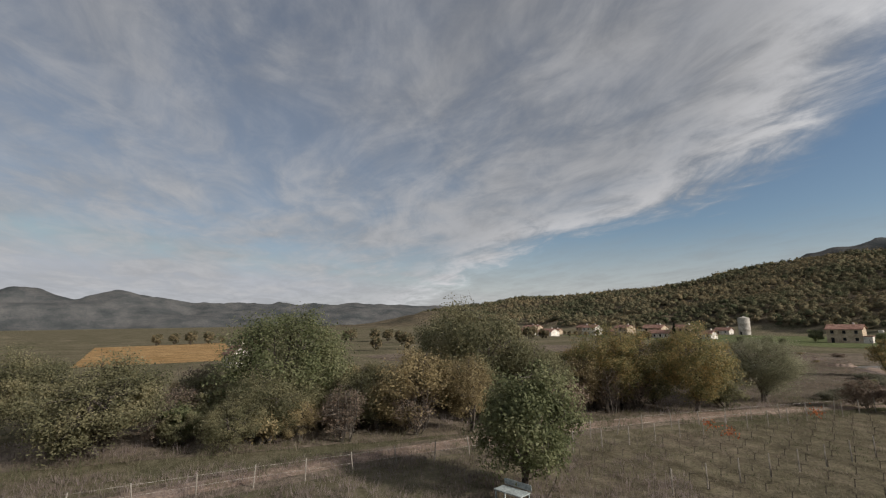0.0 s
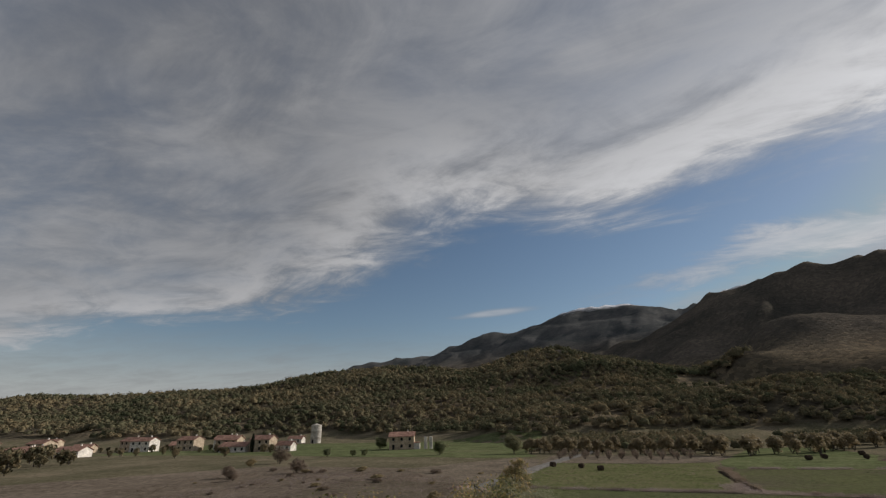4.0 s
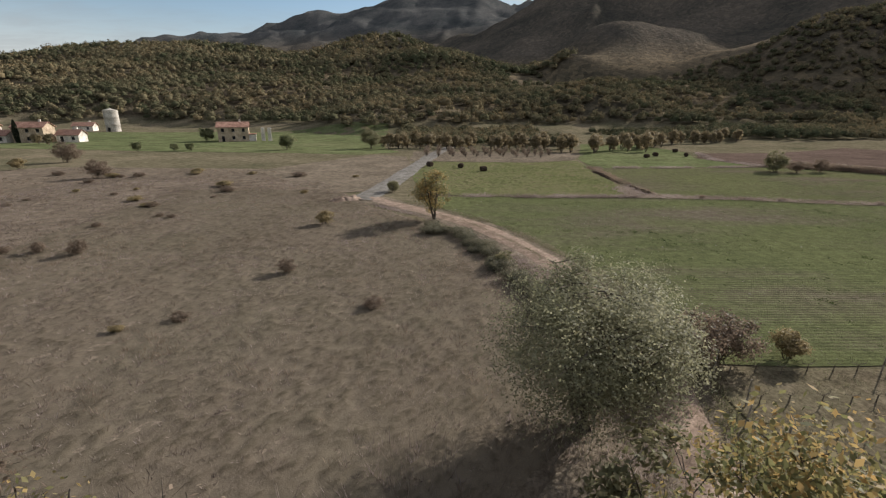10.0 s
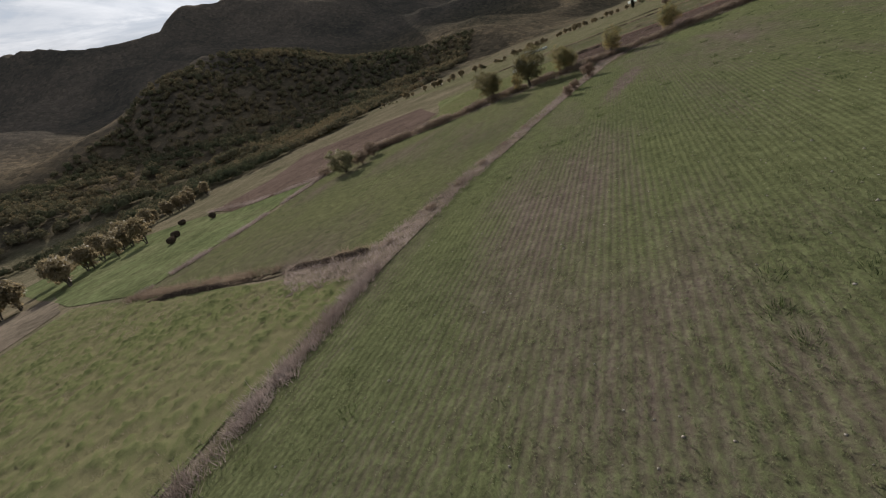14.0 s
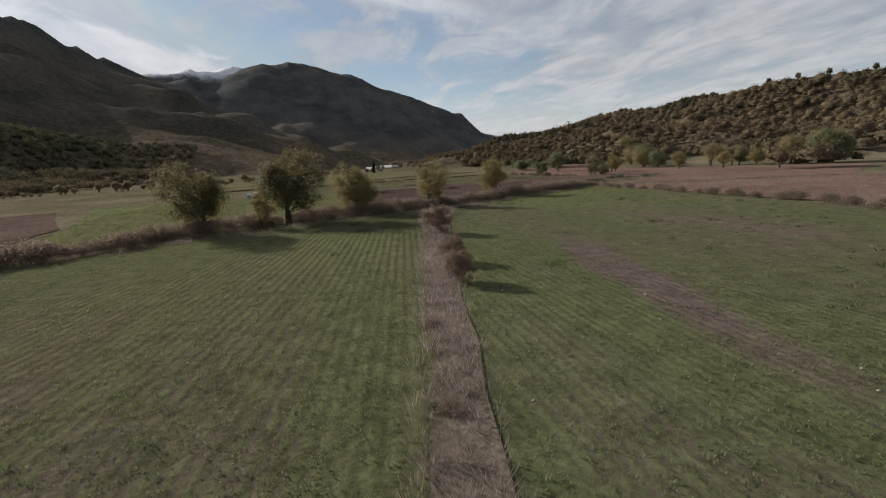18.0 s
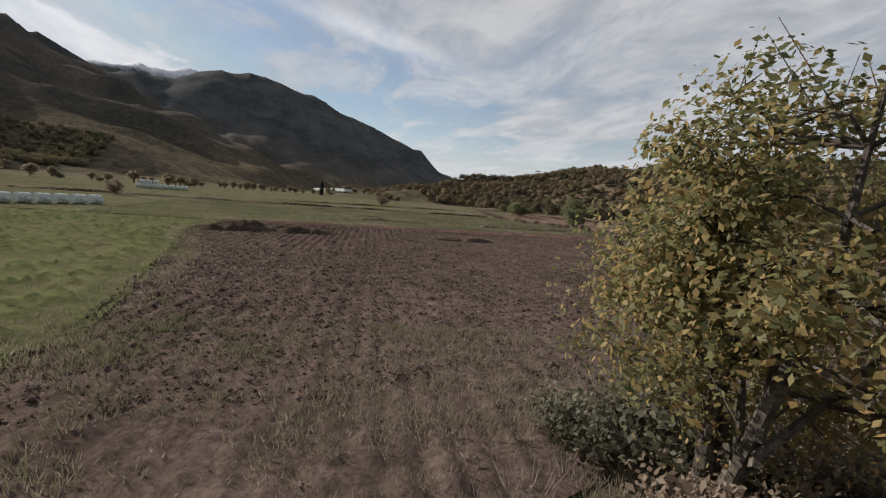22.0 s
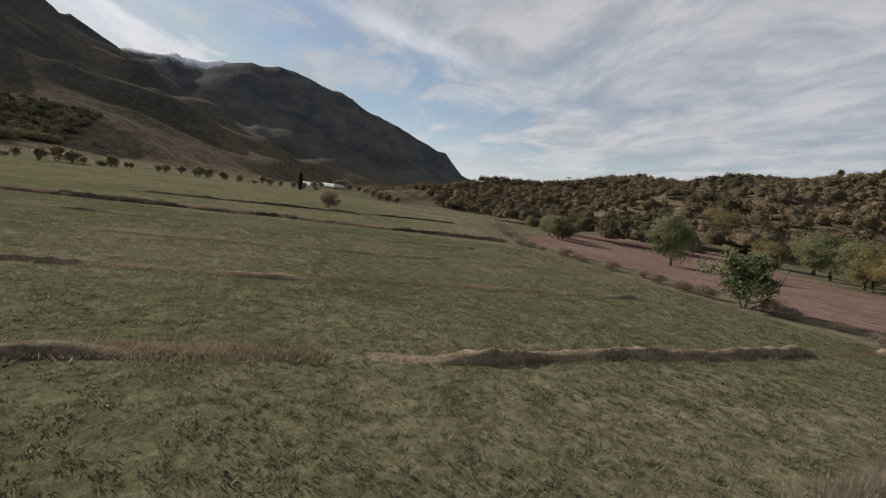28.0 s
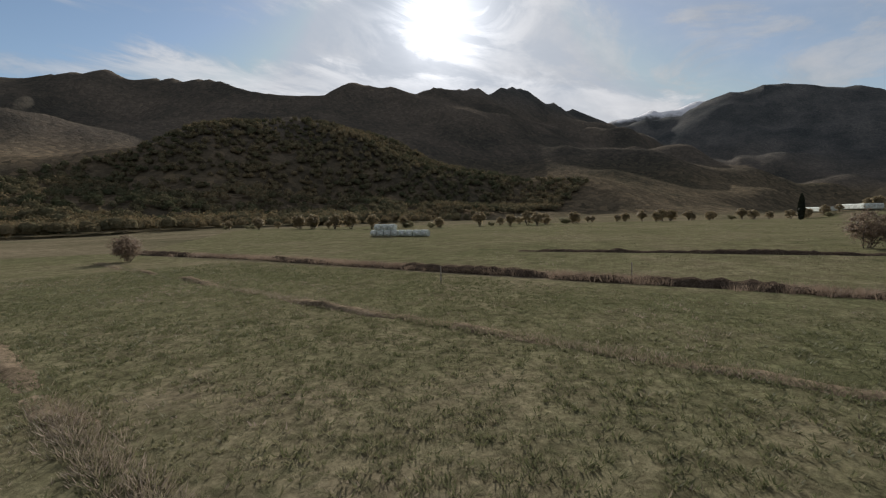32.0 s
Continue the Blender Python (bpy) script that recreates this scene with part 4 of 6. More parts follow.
kind_of_tree("copse_tree", "leaf_copse", seed=11, tall=6.0, wide=4.6, clear=0.06, leaves=1500, leaf=0.33, lumps=26, gap=0.25, stems=2)
kind_of_tree("far_tree", "woods", seed=10, tall=6.0, wide=5.0, clear=0.08, leaves=800, leaf=0.5, lumps=24, gap=0.3, stems=1)

# thicket along the farm track
THICKET = "trees of the thicket beside the track"
for kind, x, y, s, label in [
    ("oak_big", -39.5, -10.5, 1.15, "broad green oak with dense low crown in a thicket"),
    ("oak_olive", -34.4, -22.5, 0.97, "grey-green tree with sparse crown above dry weeds"),
    ("oak_olive", -43, -30, 1.0, "grey-green tree with sparse crown above dry weeds"),
    ("tree_tan", -33, 0, 1.12, "tan-leaved tree with many pale thin stems"),
    ("tree_tan", -31.0, 3.6, 1.0, "tan-leaved tree with many pale thin stems"),
    ("oak_olive", -36.0, 7.4, 1.5, "olive-green oak in a thicket"),
    ("oak_olive", -33.5, 11.5, 0.95, "green oak in a thicket"),
    ("oak_olive", -49, 9, 1.45, "olive-green oak in a thicket"),
    ("oak_green", -17.9, 1.0, 0.95, "green oak at a vineyard corner over a metal table"),
    ("shrub_bare", -34.5, 16, 1.15, "bare brown shrub with fine twigs"),
    ("oak_olive", -37, 14, 0.95, "olive-green oak in a thicket"),
    ("tree_tan", -33.8, 16.5, 0.9, "tan-leaved tree with many pale thin stems"),
    ("oak_gold", -38, 19.5, 0.8, "golden-green oak behind the track"),
    ("shrub_bare", -32.4, 18.5, 1.1, "bare brown shrub with fine twigs"),
    ("oak_gold", -33.3, 21, 1.04, "golden-green oak beside the track"),
    ("oak_gold", -29.6, 25.9, 1.04, "golden-green oak with yellow leaves beside the track"),
    ("willow", -30.3, 36.0, 0.98, "fine-leaved olive oak, sunlight painted pale into its leaves, shading the meadow edge"),
    ("oak_olive", -38, 26.7, 0.75, "grey-green tree at the meadow edge"),
    ("tree_thin", -44.8, 28, 1.15, "thin yellow-leaved tree at the meadow edge"),
    ("shrub_bare", -41.5, 28.3, 1.1, "bare brown shrub with fine twigs"),
    ("shrub_bare", -48, 30, 1.1, "bare brown shrub with fine twigs"),
    ("tree_thin", -52, 27, 1.0, "thin yellow-leaved tree at the meadow edge"),
    ("oak_green", -53, 8, 1.1, "green oak in a thicket"),
    ("oak_olive", -58, -10, 0.9, "olive-green oak in a thicket"),
    ("bush_olive", -34.5, 25.5, 1.3, "olive bush under oaks"),
    ("bush_brown", -33, 13, 1.4, "brown-leaved bush in a thicket"),
    ("bush_olive", -37, 17, 1.5, "olive bush in a thicket"),
    ("bush_brown", -36, -6, 1.0, "brown-leaved bush in a thicket"),
    ("bush_green", -43, 3, 1.2, "green bush in a thicket"),
    ("bush_olive", -50, -12, 1.3, "olive bush in a thicket"),
    ("bush_tan", -33, -1, 0.8, "tan bush beside the track"),
    ("bush_olive", -30.3, 30, 1.2, "olive bush under oaks"),
    ("bush_olive", -31, 54.5, 0.45, "small olive bush in a bramble hedge"),
]:
    broad = {-39.5: 1.12, -34.4: 1.25, -33: 1.25, -36.0: 0.95, -31.0: 0.9, -30.3: 1.25, -29.6: 0.95, -33.3: 1.0}.get(x, 1.0)
    tree(kind, x, y, s, x * 0.7 + y, label, "bush" if "bush" in kind or "shrub" in kind else "tree", "bush" if "bush" in kind or "shrub" in kind else "tree", THICKET, squash=broad)
fillers = np.random.default_rng(17)
for k in range(76):
    x, y = fillers.uniform(-56, -31.5), fillers.uniform(-26, 24)
    kind = ("bush_olive", "bush_tan", "bush_olive", "shrub_bare", "bush_green", "tree_tan")[k % 6]
    if (x + 39.5) ** 2 + (y + 10.5) ** 2 < 16 or (k % 6 == 5 and y < -10):
        continue
    woody = kind == "tree_tan"
    tree(kind, x, y, fillers.uniform(0.6, 1.05) * (0.8 if woody else 1.0), fillers.uniform(0, 6), "tan-leaved young tree with pale stems in a thicket" if woody else "autumn bush with fine twigs in a thicket",
         "tree" if woody else "bush", "tree" if woody else "bush", THICKET)
dense = np.random.default_rng(57)
for k in range(64):
    x, y = dense.uniform(-50, -31.5), dense.uniform(-24, 23)
    kind, label, name = (("oak_olive", "olive-green young oak in a thicket", "tree"), ("tree_tan", "tan-leaved young tree with pale stems in a thicket", "tree"), ("bush_olive", "olive bush filling a thicket", "bush"),
                         ("shrub_bare", "bare brown shrub with fine twigs in a thicket", "bush"), ("bush_tan", "tan bush filling a thicket", "bush"))[k % 5]
    if y < -14 and x > -38:
        continue
    tree(kind, x, y, dense.uniform(0.5, 0.78) if name == "tree" else dense.uniform(0.9, 1.3), dense.uniform(0, 6), label, name, name, THICKET, squash=1.15)
for kind, x, y, s, label in [
    ("bush_brown", -24.2, 40.6, 1.1, "brown-leaved bush at a vineyard corner"), ("bush_brown", -22.0, 41.0, 0.95, "brown-leaved bush at a vineyard corner"),
    ("bush_tan", -18.6, 41.0, 0.7, "small tan bush at the vineyard edge"), ("bush_brown", -8.0, 40.6, 0.85, "brown-leaved bush at the vineyard edge"), ("bush_green", -4.2, 40.2, 0.8, "dark green bush at the vineyard edge"),
    ("tree_thin", -36.6, 69.8, 1.28, "small tree with thin yellow leaves beside the track"), ("bush_tan", -47.8, 67.3, 0.7, "reddish brown bush in dry grass"),
    ("bush_olive", -42.3, 86, 0.6, "olive bush beside the gravel road"), ("bush_brown", -66, 57.7, 0.5, "low brown bush in dry grass"), ("bush_brown", -69.5, 58, 0.4, "low brown bush in dry grass"),
    ("bush_brown", -47.4, 53.2, 0.45, "low brown bush in dry grass"), ("bush_brown", -115, 120, 1.7, "brown bush in the meadow"), ("bush_brown", -93, 98, 1.2, "brown bush in the meadow"),
    ("bush_green", -119, 150, 0.9, "round bush on the green"), ("bush_green", -110, 152, 0.7, "round bush on the green"), ("bush_green", -106, 153, 0.75, "round bush on the green"),
    ("bush_green", -80, 158, 1.5, "dark green bush near the farmhouse"), ("bush_green", -124, 200, 1.7, "dark green bush beside the farmhouse"), ("bush_brown", -103, 88, 1.0, "brown bush in the meadow"),
    ("bush_brown", -98, 84, 0.8, "brown bush in the meadow"), ("bush_tan", -115, 108, 1.0, "tan bush in the meadow"), ("oak_olive", -56, 164, 0.9, "olive tree at the end of a copse"),
    ("bush_olive", 29.8, 107.3, 1.35, "dark olive bush at a field corner"), ("bush_brown", 33, 106, 0.9, "brown bush at a field corner"), ("bush_brown", 38, 106.5, 1.0, "brown bush at a field corner"),
    ("bush_rusty", 48.3, 71.3, 0.95, "rusty brown bush on the strip between fields"), ("bush_rusty", 38.8, 72.8, 0.66, "rusty brown bush on the strip between fields"), ("bush_rusty", 35.1, 73.5, 0.66, "brown bush on the strip between fields"),
    ("bush_green", 133.2, 21.2, 1.25, "green bush on a field bank"), ("oak_olive", 119.3, 13.5, 0.72, "rounded olive-green tree beside a gully"), ("shrub_bare", 117, 16, 0.8, "bare brown shrub beside a gully"), ("bush_olive", 115, 14, 1.0, "olive bush beside a gully"),
    ("bush_brown", 151.7, 97, 0.95, "brown bush on a ditch in the meadow"), ("bush_brown", 185, 46, 1.1, "brown bush in the meadow"), ("oak_green", 158, 3, 1.0, "dark tree before the wooded hill"),
    ("tree_thin", 128, 1.5, 1.0, "small turning tree on the fallow"), ("oak_turning", 122, -14, 0.8, "small turning tree on the fallow"), ("tree_thin", 110, -16, 1.0, "small turning tree on the fallow"), ("oak_turning", 96, -17, 0.8, "rounded turning tree at the field end"), ("oak_turning", 126, 4, 0.85, "turning tree beside the gully"),
]:
    tree(kind, x, y, s, x * 0.7 + y, label, "tree" if "tree" in kind or "oak" in kind else "bush", "tree" if "tree" in kind or "oak" in kind else "bush")

scrub = np.random.default_rng(83)
for k in range(44):
    x, y = scrub.uniform(-104, -36), scrub.uniform(34, 108)
    if not (x < -0.55 * (y - 34) - 38 + 26 and x + y * 0.35 > -92 and math.hypot(x + 37, y - 70) > 6):
        continue
    tree("bush_brown" if k % 3 else "bush_tan", x, y, scrub.uniform(0.12, 0.32) * (1.5 if y > 85 else 1.0), scrub.uniform(0, 6), "low brown scrub plant in dry meadow grass", "scrub", "scrub_plant", "scrub in the dry meadow", squash=scrub.uniform(1.7, 2.8))

ROW = "turning oaks along the field hedge"
for kind, x, y, s, q in [("oak_airy", 58.6, 89.0, 0.88, 1.05), ("oak_airy", 61.8, 82.5, 1.02, 1.08), ("tree_thin", 59.8, 84.5, 0.8, 0.8), ("oak_turning", 65.4, 76.1, 0.9, 1.05), ("oak_turning", 66.4, 75.0, 0.76, 1.0), ("oak_turning", 68.3, 67.4, 0.88, 1.05), ("oak_turning", 76.6, 56.6, 0.9, 1.1)]:
    tree(kind, x, y, s, x + (3.1 if kind == "oak_airy" else 0.0), "oak with thinning yellow-green autumn leaves in a hedge", group=ROW, squash=q)

for x, y, s in [(69.4, 66.3, 1.2), (70.8, 65.0, 1.0), (70.2, 67.6, 0.85), (67.2, 66.0, 1.1), (71.8, 63.4, 0.9)]:
    tree("bramble", x, y, s, x, "green bramble bush at the foot of an oak", "bramble", "bramble", "brambles under the oaks")
front = np.random.default_rng(35)
for k, (x, y) in enumerate([(x0 + (x1 - x0) * t, y0 + (y1 - y0) * t) for (x0, y0), (x1, y1) in zip([(98, -42), (124, -31), (150, -25), (176, -42), (174, 9), (196, -2)], [(122, -32), (148, -25), (174, -40), (206, -56), (194, 0), (222, -20)]) for t in (0.05, 0.28, 0.5, 0.75, 0.95)]):
    kind, label = (("oak_green", "dark green tree at the wood's edge"), ("oak_olive", "olive tree at the wood's edge"), ("tree_tan", "tan-leaved tree at the wood's edge"), ("oak_turning", "turning oak at the wood's edge"))[int(front.integers(0, 4))]
    tree(kind, x + front.normal() * 2.0, y + front.normal() * 2.5, front.uniform(0.75, 1.25) * (0.5 if y > -24 and x > 160 else 1.0), front.uniform(0, 6), label, "tree", "tree", "trees at the wood's edge", squash=1.25)
rng = np.random.default_rng(31)


def along(pts, step, jitter=0.4):
    """Places along a line of points, a step apart."""
    out = []
    for (x0, y0), (x1, y1) in zip(pts, pts[1:]):
        n = max(1, int(math.hypot(x1 - x0, y1 - y0) / step))
        out += [(x0 + (x1 - x0) * (k + 0.5) / n + rng.normal() * jitter, y0 + (y1 - y0) * (k + 0.5) / n + rng.normal() * jitter) for k in range(n)]
    return out


for x, y in along([(34, 114.5), (46, 107.5), (51, 98), (58.5, 90), (63, 83), (64.5, 77), (67, 68), (73, 58), (84.5, 37)], 0.95, 0.35):
    tree("hedge", x, y, rng.uniform(0.85, 1.5), rng.uniform(0, 6), "low brown bramble hedge plant", "hedge", "hedge_shrub", "field hedge")
for x, y in along([(84, 36.5), (60, 37.5), (47, 38.2), (33, 41.2), (10, 40.4)], 2.2, 0.3):
    tree("hedge", x, y, rng.uniform(0.5, 0.95), rng.uniform(0, 6), "low brown bramble hedge plant", "hedge", "hedge_shrub", "field hedge")
for x, y in along([(-37, 66.5), (-34.5, 63), (-32.3, 58.5), (-31, 54), (-30, 50), (-29.2, 46), (-28.3, 42)], 1.2, 0.45):
    tree("bramble", x, y, rng.uniform(0.6, 1.1), rng.uniform(0, 6), "grey-green bramble bank beside the track", "bramble", "bramble", "bramble bank")
for x, y in along([(-7, 83), (8, 80.3), (24, 76.8), (33, 74.6)], 4.5, 0.3):
    tree("hedge", x, y, rng.uniform(0.25, 0.5), rng.uniform(0, 6), "low dry weeds on the field strip", "weeds", "weed_shrub", "field strip weeds")
for x, y in along([(119, 21), (127, 20.8), (143, 20.8), (165, 21.5), (200, 10)], 2.2, 0.5):
    tree("hedge", x, y, rng.uniform(0.5, 1.0), rng.uniform(0, 6), "low brown scrub on a field bank", "scrub", "bank_shrub", "field bank")
for x, y in along([(84, 36), (87, 39.5), (92, 32), (97, 24), (101, 12)], 2.4, 0.9):
    tree("bramble", x, y, rng.uniform(0.4, 0.9), rng.uniform(0, 6), "grey-green scrub on a field margin", "scrub", "margin_shrub", "field margin")
for x, y in along([(-53, 164), (-40, 167), (-18, 160), (-4, 158), (10, 149), (22, 155), (45, 190), (90, 205)], 2.5, 2.0) + along([(-50, 172), (-10, 170), (15, 165)], 4.5, 2.5):
    tree("copse_tree", x, y, rng.uniform(0.6, 1.0), rng.uniform(0, 6), "small autumn tree in the copse below the hill", "tree", "tree", "copse at the hill foot")
for x, y in along([(196, 190), (215, 140), (235, 112), (262, 110), (300, 84), (330, 50), (350, 20), (300, 14)], 3.2, 4.0):
    tree("copse_tree" if rng.random() < 0.75 else "bush_olive", x, y, rng.uniform(0.35, 0.75), rng.uniform(0, 6), "bushy autumn tree at the far meadow edge", "tree", "tree", "far tree line", squash=1.35)
for x, y in along([(-240, -70), (-250, -20), (-230, 20), (-160, 60), (-190, 110), (-270, 120)], 7.0, 3.0) + along([(-130, -15), (-150, 30)], 9.0, 3.0):
    tree("far_tree", x, y, rng.uniform(0.7, 1.2), rng.uniform(0, 6), "autumn tree in a distant field hedge", "tree", "tree", "distant hedge trees")
for x, y in along([(-40, 152), (-5, 148)], 3.2, 0.2) + along([(-40, 147), (-4, 143)], 3.2, 0.2) + along([(-40, 142), (-5, 138)], 3.2, 0.2) + along([(-40, 136), (-8, 133)], 3.2, 0.2):
    tree("shrub_bare", x, y, rng.uniform(0.4, 0.55), rng.uniform(0, 6), "small leafless orchard tree", "tree", "orchard_tree", "orchard rows")


def cypress(x, y, tall):
    r = np.random.default_rng(5)
    n = 2600
    t = r.uniform(0.04, 1, n)
    rad = tall * 0.11 * np.sin(np.pi * np.clip(t * 0.88 + 0.12, 0, 1)) ** 0.7 * r.uniform(0.75, 1.05, n)
    a = r.uniform(0, 2 * np.pi, n)
    v, f = blades(r, np.stack([rad * np.cos(a), rad * np.sin(a), t * tall], 1), tall * 0.035)
    top = new("cypress_tree")
    top.location = (x, y, float(height(x, y)))
    crown = mesh_object("crown", v, f, M["leaf_cypress"])
    set_tone(crown.data, r.uniform(0, 1, len(v)))
    crown.parent = top
    tv, tf = [], []
    tube(tv, tf, (0, 0, -0.1), (0, 0, tall * 0.9), tall * 0.02, tall * 0.006, 6)
    mesh_object("trunk", tv, tf, M["bark"]).parent = top
    tagged(top, "slender dark green cypress", "tree")


cypress(303, 52, 7.5)
cypress(-186, 189, 8.0)


def woods(name, seed, areas, cards, leaf, size, mat, label, rings=3, sides=8, cap=None, foot=False):
    """Closed canopy on the slopes: thousands of lumpy crowns with a loose outer layer of foliage, in one mesh."""
    r = np.random.default_rng(seed)
    parts = []
    for x0, x1, y0, y1, n in areas:
        x, y = r.uniform(x0, x1, n), r.uniform(y0, y1, n)
        z = height(x, y)
        top = np.where(y < 0, 44 + 6 * fbm(x, y, 60, 3, 7), 900.0) if cap is None else cap
        parts.append(np.stack([x, y, z], 1)[(foot | (z > 1.0 + 2.0 * fbm(x, y, 30, 2, 6))) & (z < top)])
    p = np.concatenate(parts)
    n = len(p)
    s = r.uniform(size[0], size[1], n) * (1 + 0.5 * fbm(p[:, 0], p[:, 1], 40, 2, 2))
    shape = []
    for k in range(rings):
        el = (-0.35 + 1.75 * k / rings) * 0.9
        for i in range(sides):
            a = 2 * math.pi * (i + 0.5 * (k % 2)) / sides
            shape.append((math.cos(a) * math.cos(el), math.sin(a) * math.cos(el), math.sin(el)))
    shape = np.array(shape + [(0, 0, 1.0)])
    m = len(shape)
    v = shape[None] * (s[:, None] * r.uniform(0.6, 0.95, (n, m)))[..., None] * np.array([1, 1, 0.9])
    v = v + p[:, None] + np.array([0, 0, 0.8]) * s[:, None, None]
    f = []
    for k in range(rings - 1):
        for i in range(sides):
            a, b = k * sides + i, k * sides + (i + 1) % sides
            f += [(a, b, b + sides), (a, b + sides, a + sides)]
    f += [((rings - 1) * sides + i, (rings - 1) * sides + (i + 1) % sides, m - 1) for i in range(sides)]
    f = (np.array(f)[None] + (np.arange(n) * m)[:, None, None]).reshape(-1, 3)
    tone = np.clip(0.5 + 0.75 * fbm(p[:, 0], p[:, 1], 55, 3, 4) + r.normal(size=n) * 0.2, 0, 1)
    ob = mesh_object(name, v.reshape(-1, 3), f, M[mat])
    # Inner domes toned darker than the leaves: shade inside the crowns, put into colour.
    set_tone(ob.data, np.repeat(tone * 0.7, m))
    tagged(ob, label, "woods", kind="stuff")
    if cards:
        d = r.normal(size=(n, cards, 3))
        d /= np.linalg.norm(d, axis=2)[..., None]
        d[..., 2] = np.abs(d[..., 2]) * 1.2 - 0.2
        c = p[:, None] + d * s[:, None, None] * r.uniform(0.85, 1.12, (n, cards, 1)) + np.array([0, 0, 0.85]) * s[:, None, None]
        lv, lf = blades(r, c.reshape(-1, 3), leaf, d.reshape(-1, 3), 0.4, 1.3)
        leaves = mesh_object(name.replace("woods", "foliage"), lv, lf, M[mat])
        set_tone(leaves.data, np.repeat(np.clip(np.repeat(tone, cards) + r.normal(size=n * cards) * 0.1, 0, 1), 4))
        tagged(leaves, label + ", loose outer leaves", "foliage", kind="stuff")
    return ob


woods("woods_near", 7, [(-420, 40, 262, 560, 4200), (-150, 40, 180, 262, 900), (40, 560, 215, 262, 1000), (20, 560, 262, 470, 3400)], 34, 0.9, (1.9, 3.5), "woods", "autumn woodland of olive and brown crowns on the lower slopes")
woods("woods_foot", 9, [(-52, 14, 176, 262, 620), (44, 330, 206, 262, 1200), (100, 200, 194, 210, 130)], 40, 0.55, (1.2, 2.6), "woods", "tan and olive scrub woodland at the foot of the hill", foot=True)
woods("woods_south", 6, [(-60, 520, -260, -5, 7600)], 44, 0.55, (1.3, 2.9), "woods_south", "brown and olive oak woodland on the southern slope")
woods("woods_far", 8, [(-1080, -380, 300, 760, 5200), (-420, 120, 540, 760, 2600), (480, 1000, -420, -160, 1200)], 16, 1.6, (3.0, 5.0), "woods", "distant autumn woodland on the hillsides", 2, 7)
for x, y in [(259, -250), (272, -240), (240, -262), (290, -236), (205, -268), (150, -272), (330, -226)]:
    tree("far_tree", x, y, 0.8, x, "lone tree on the bare hill crest", "tree", "tree", "trees on the hill crest")

# ---- grass and weeds ----


def inside(poly, x, y):
    ok = np.zeros(len(x), bool)
    for (x0, y0), (x1, y1) in zip(poly, poly[1:] + poly[:1]):
        hit = ((y0 > y) != (y1 > y)) & (x < (x1 - x0) * (y - y0) / (y1 - y0 + 1e-9) + x0)
        ok ^= hit
    return ok


def tufts(name, seed, x, y, mat, tall, wide, blades_each, label, lift=0.05, lean=0.5, category="grass", thick=0.011):
    """Tufts of grass blades at the given places, in one mesh."""
    r = np.random.default_rng(seed)
    n, k = len(x), blades_each
    z = height(x, y) + lift
    s = r.uniform(0.5, 1.3, (n, 1)) * np.ones((n, k))
    a, b = r.uniform(0, 2 * np.pi, (n, k)), r.uniform(0, 2 * np.pi, (n, k))
    off = wide * 0.5 * np.sqrt(r.uniform(0, 1, (n, k))) * s
    bx, by = x[:, None] + off * np.cos(a), y[:, None] + off * np.sin(a)
    h = tall * s * r.uniform(0.6, 1.2, (n, k))
    ln = lean * h * r.uniform(0.2, 1.0, (n, k))
    w = thick * s
    zb = z[:, None] * np.ones((n, k))
    left = np.stack([bx - w * np.sin(b), by + w * np.cos(b), zb], -1)
    right = np.stack([bx + w * np.sin(b), by - w * np.cos(b), zb], -1)
    tip = np.stack([bx + ln * np.cos(a), by + ln * np.sin(a), zb + h], -1)
    v = np.stack([left, right, tip], 2).reshape(-1, 3)
    ob = mesh_object(name, v, np.arange(len(v)).reshape(-1, 3), mat)
    tone = np.clip(0.5 + fbm(x, y, 5, 3, 3) + r.normal(size=n) * 0.2, 0, 1)
    set_tone(ob.data, np.repeat(tone, 3 * k))
    return tagged(ob, label, category, kind="stuff")


def scatter(poly, n, seed, clump=0.0, scale=6.0, box=None):
    r = np.random.default_rng(seed)
    (x0, y0), (x1, y1) = (np.min(poly, 0), np.max(poly, 0)) if box is None else box
    x, y = r.uniform(x0, x1, n), r.uniform(y0, y1, n)
    keep = inside(poly, x, y)
    if clump:
        keep &= fbm(x, y, scale, 3, seed) > r.uniform(-clump, clump, n)
    return x[keep], y[keep]


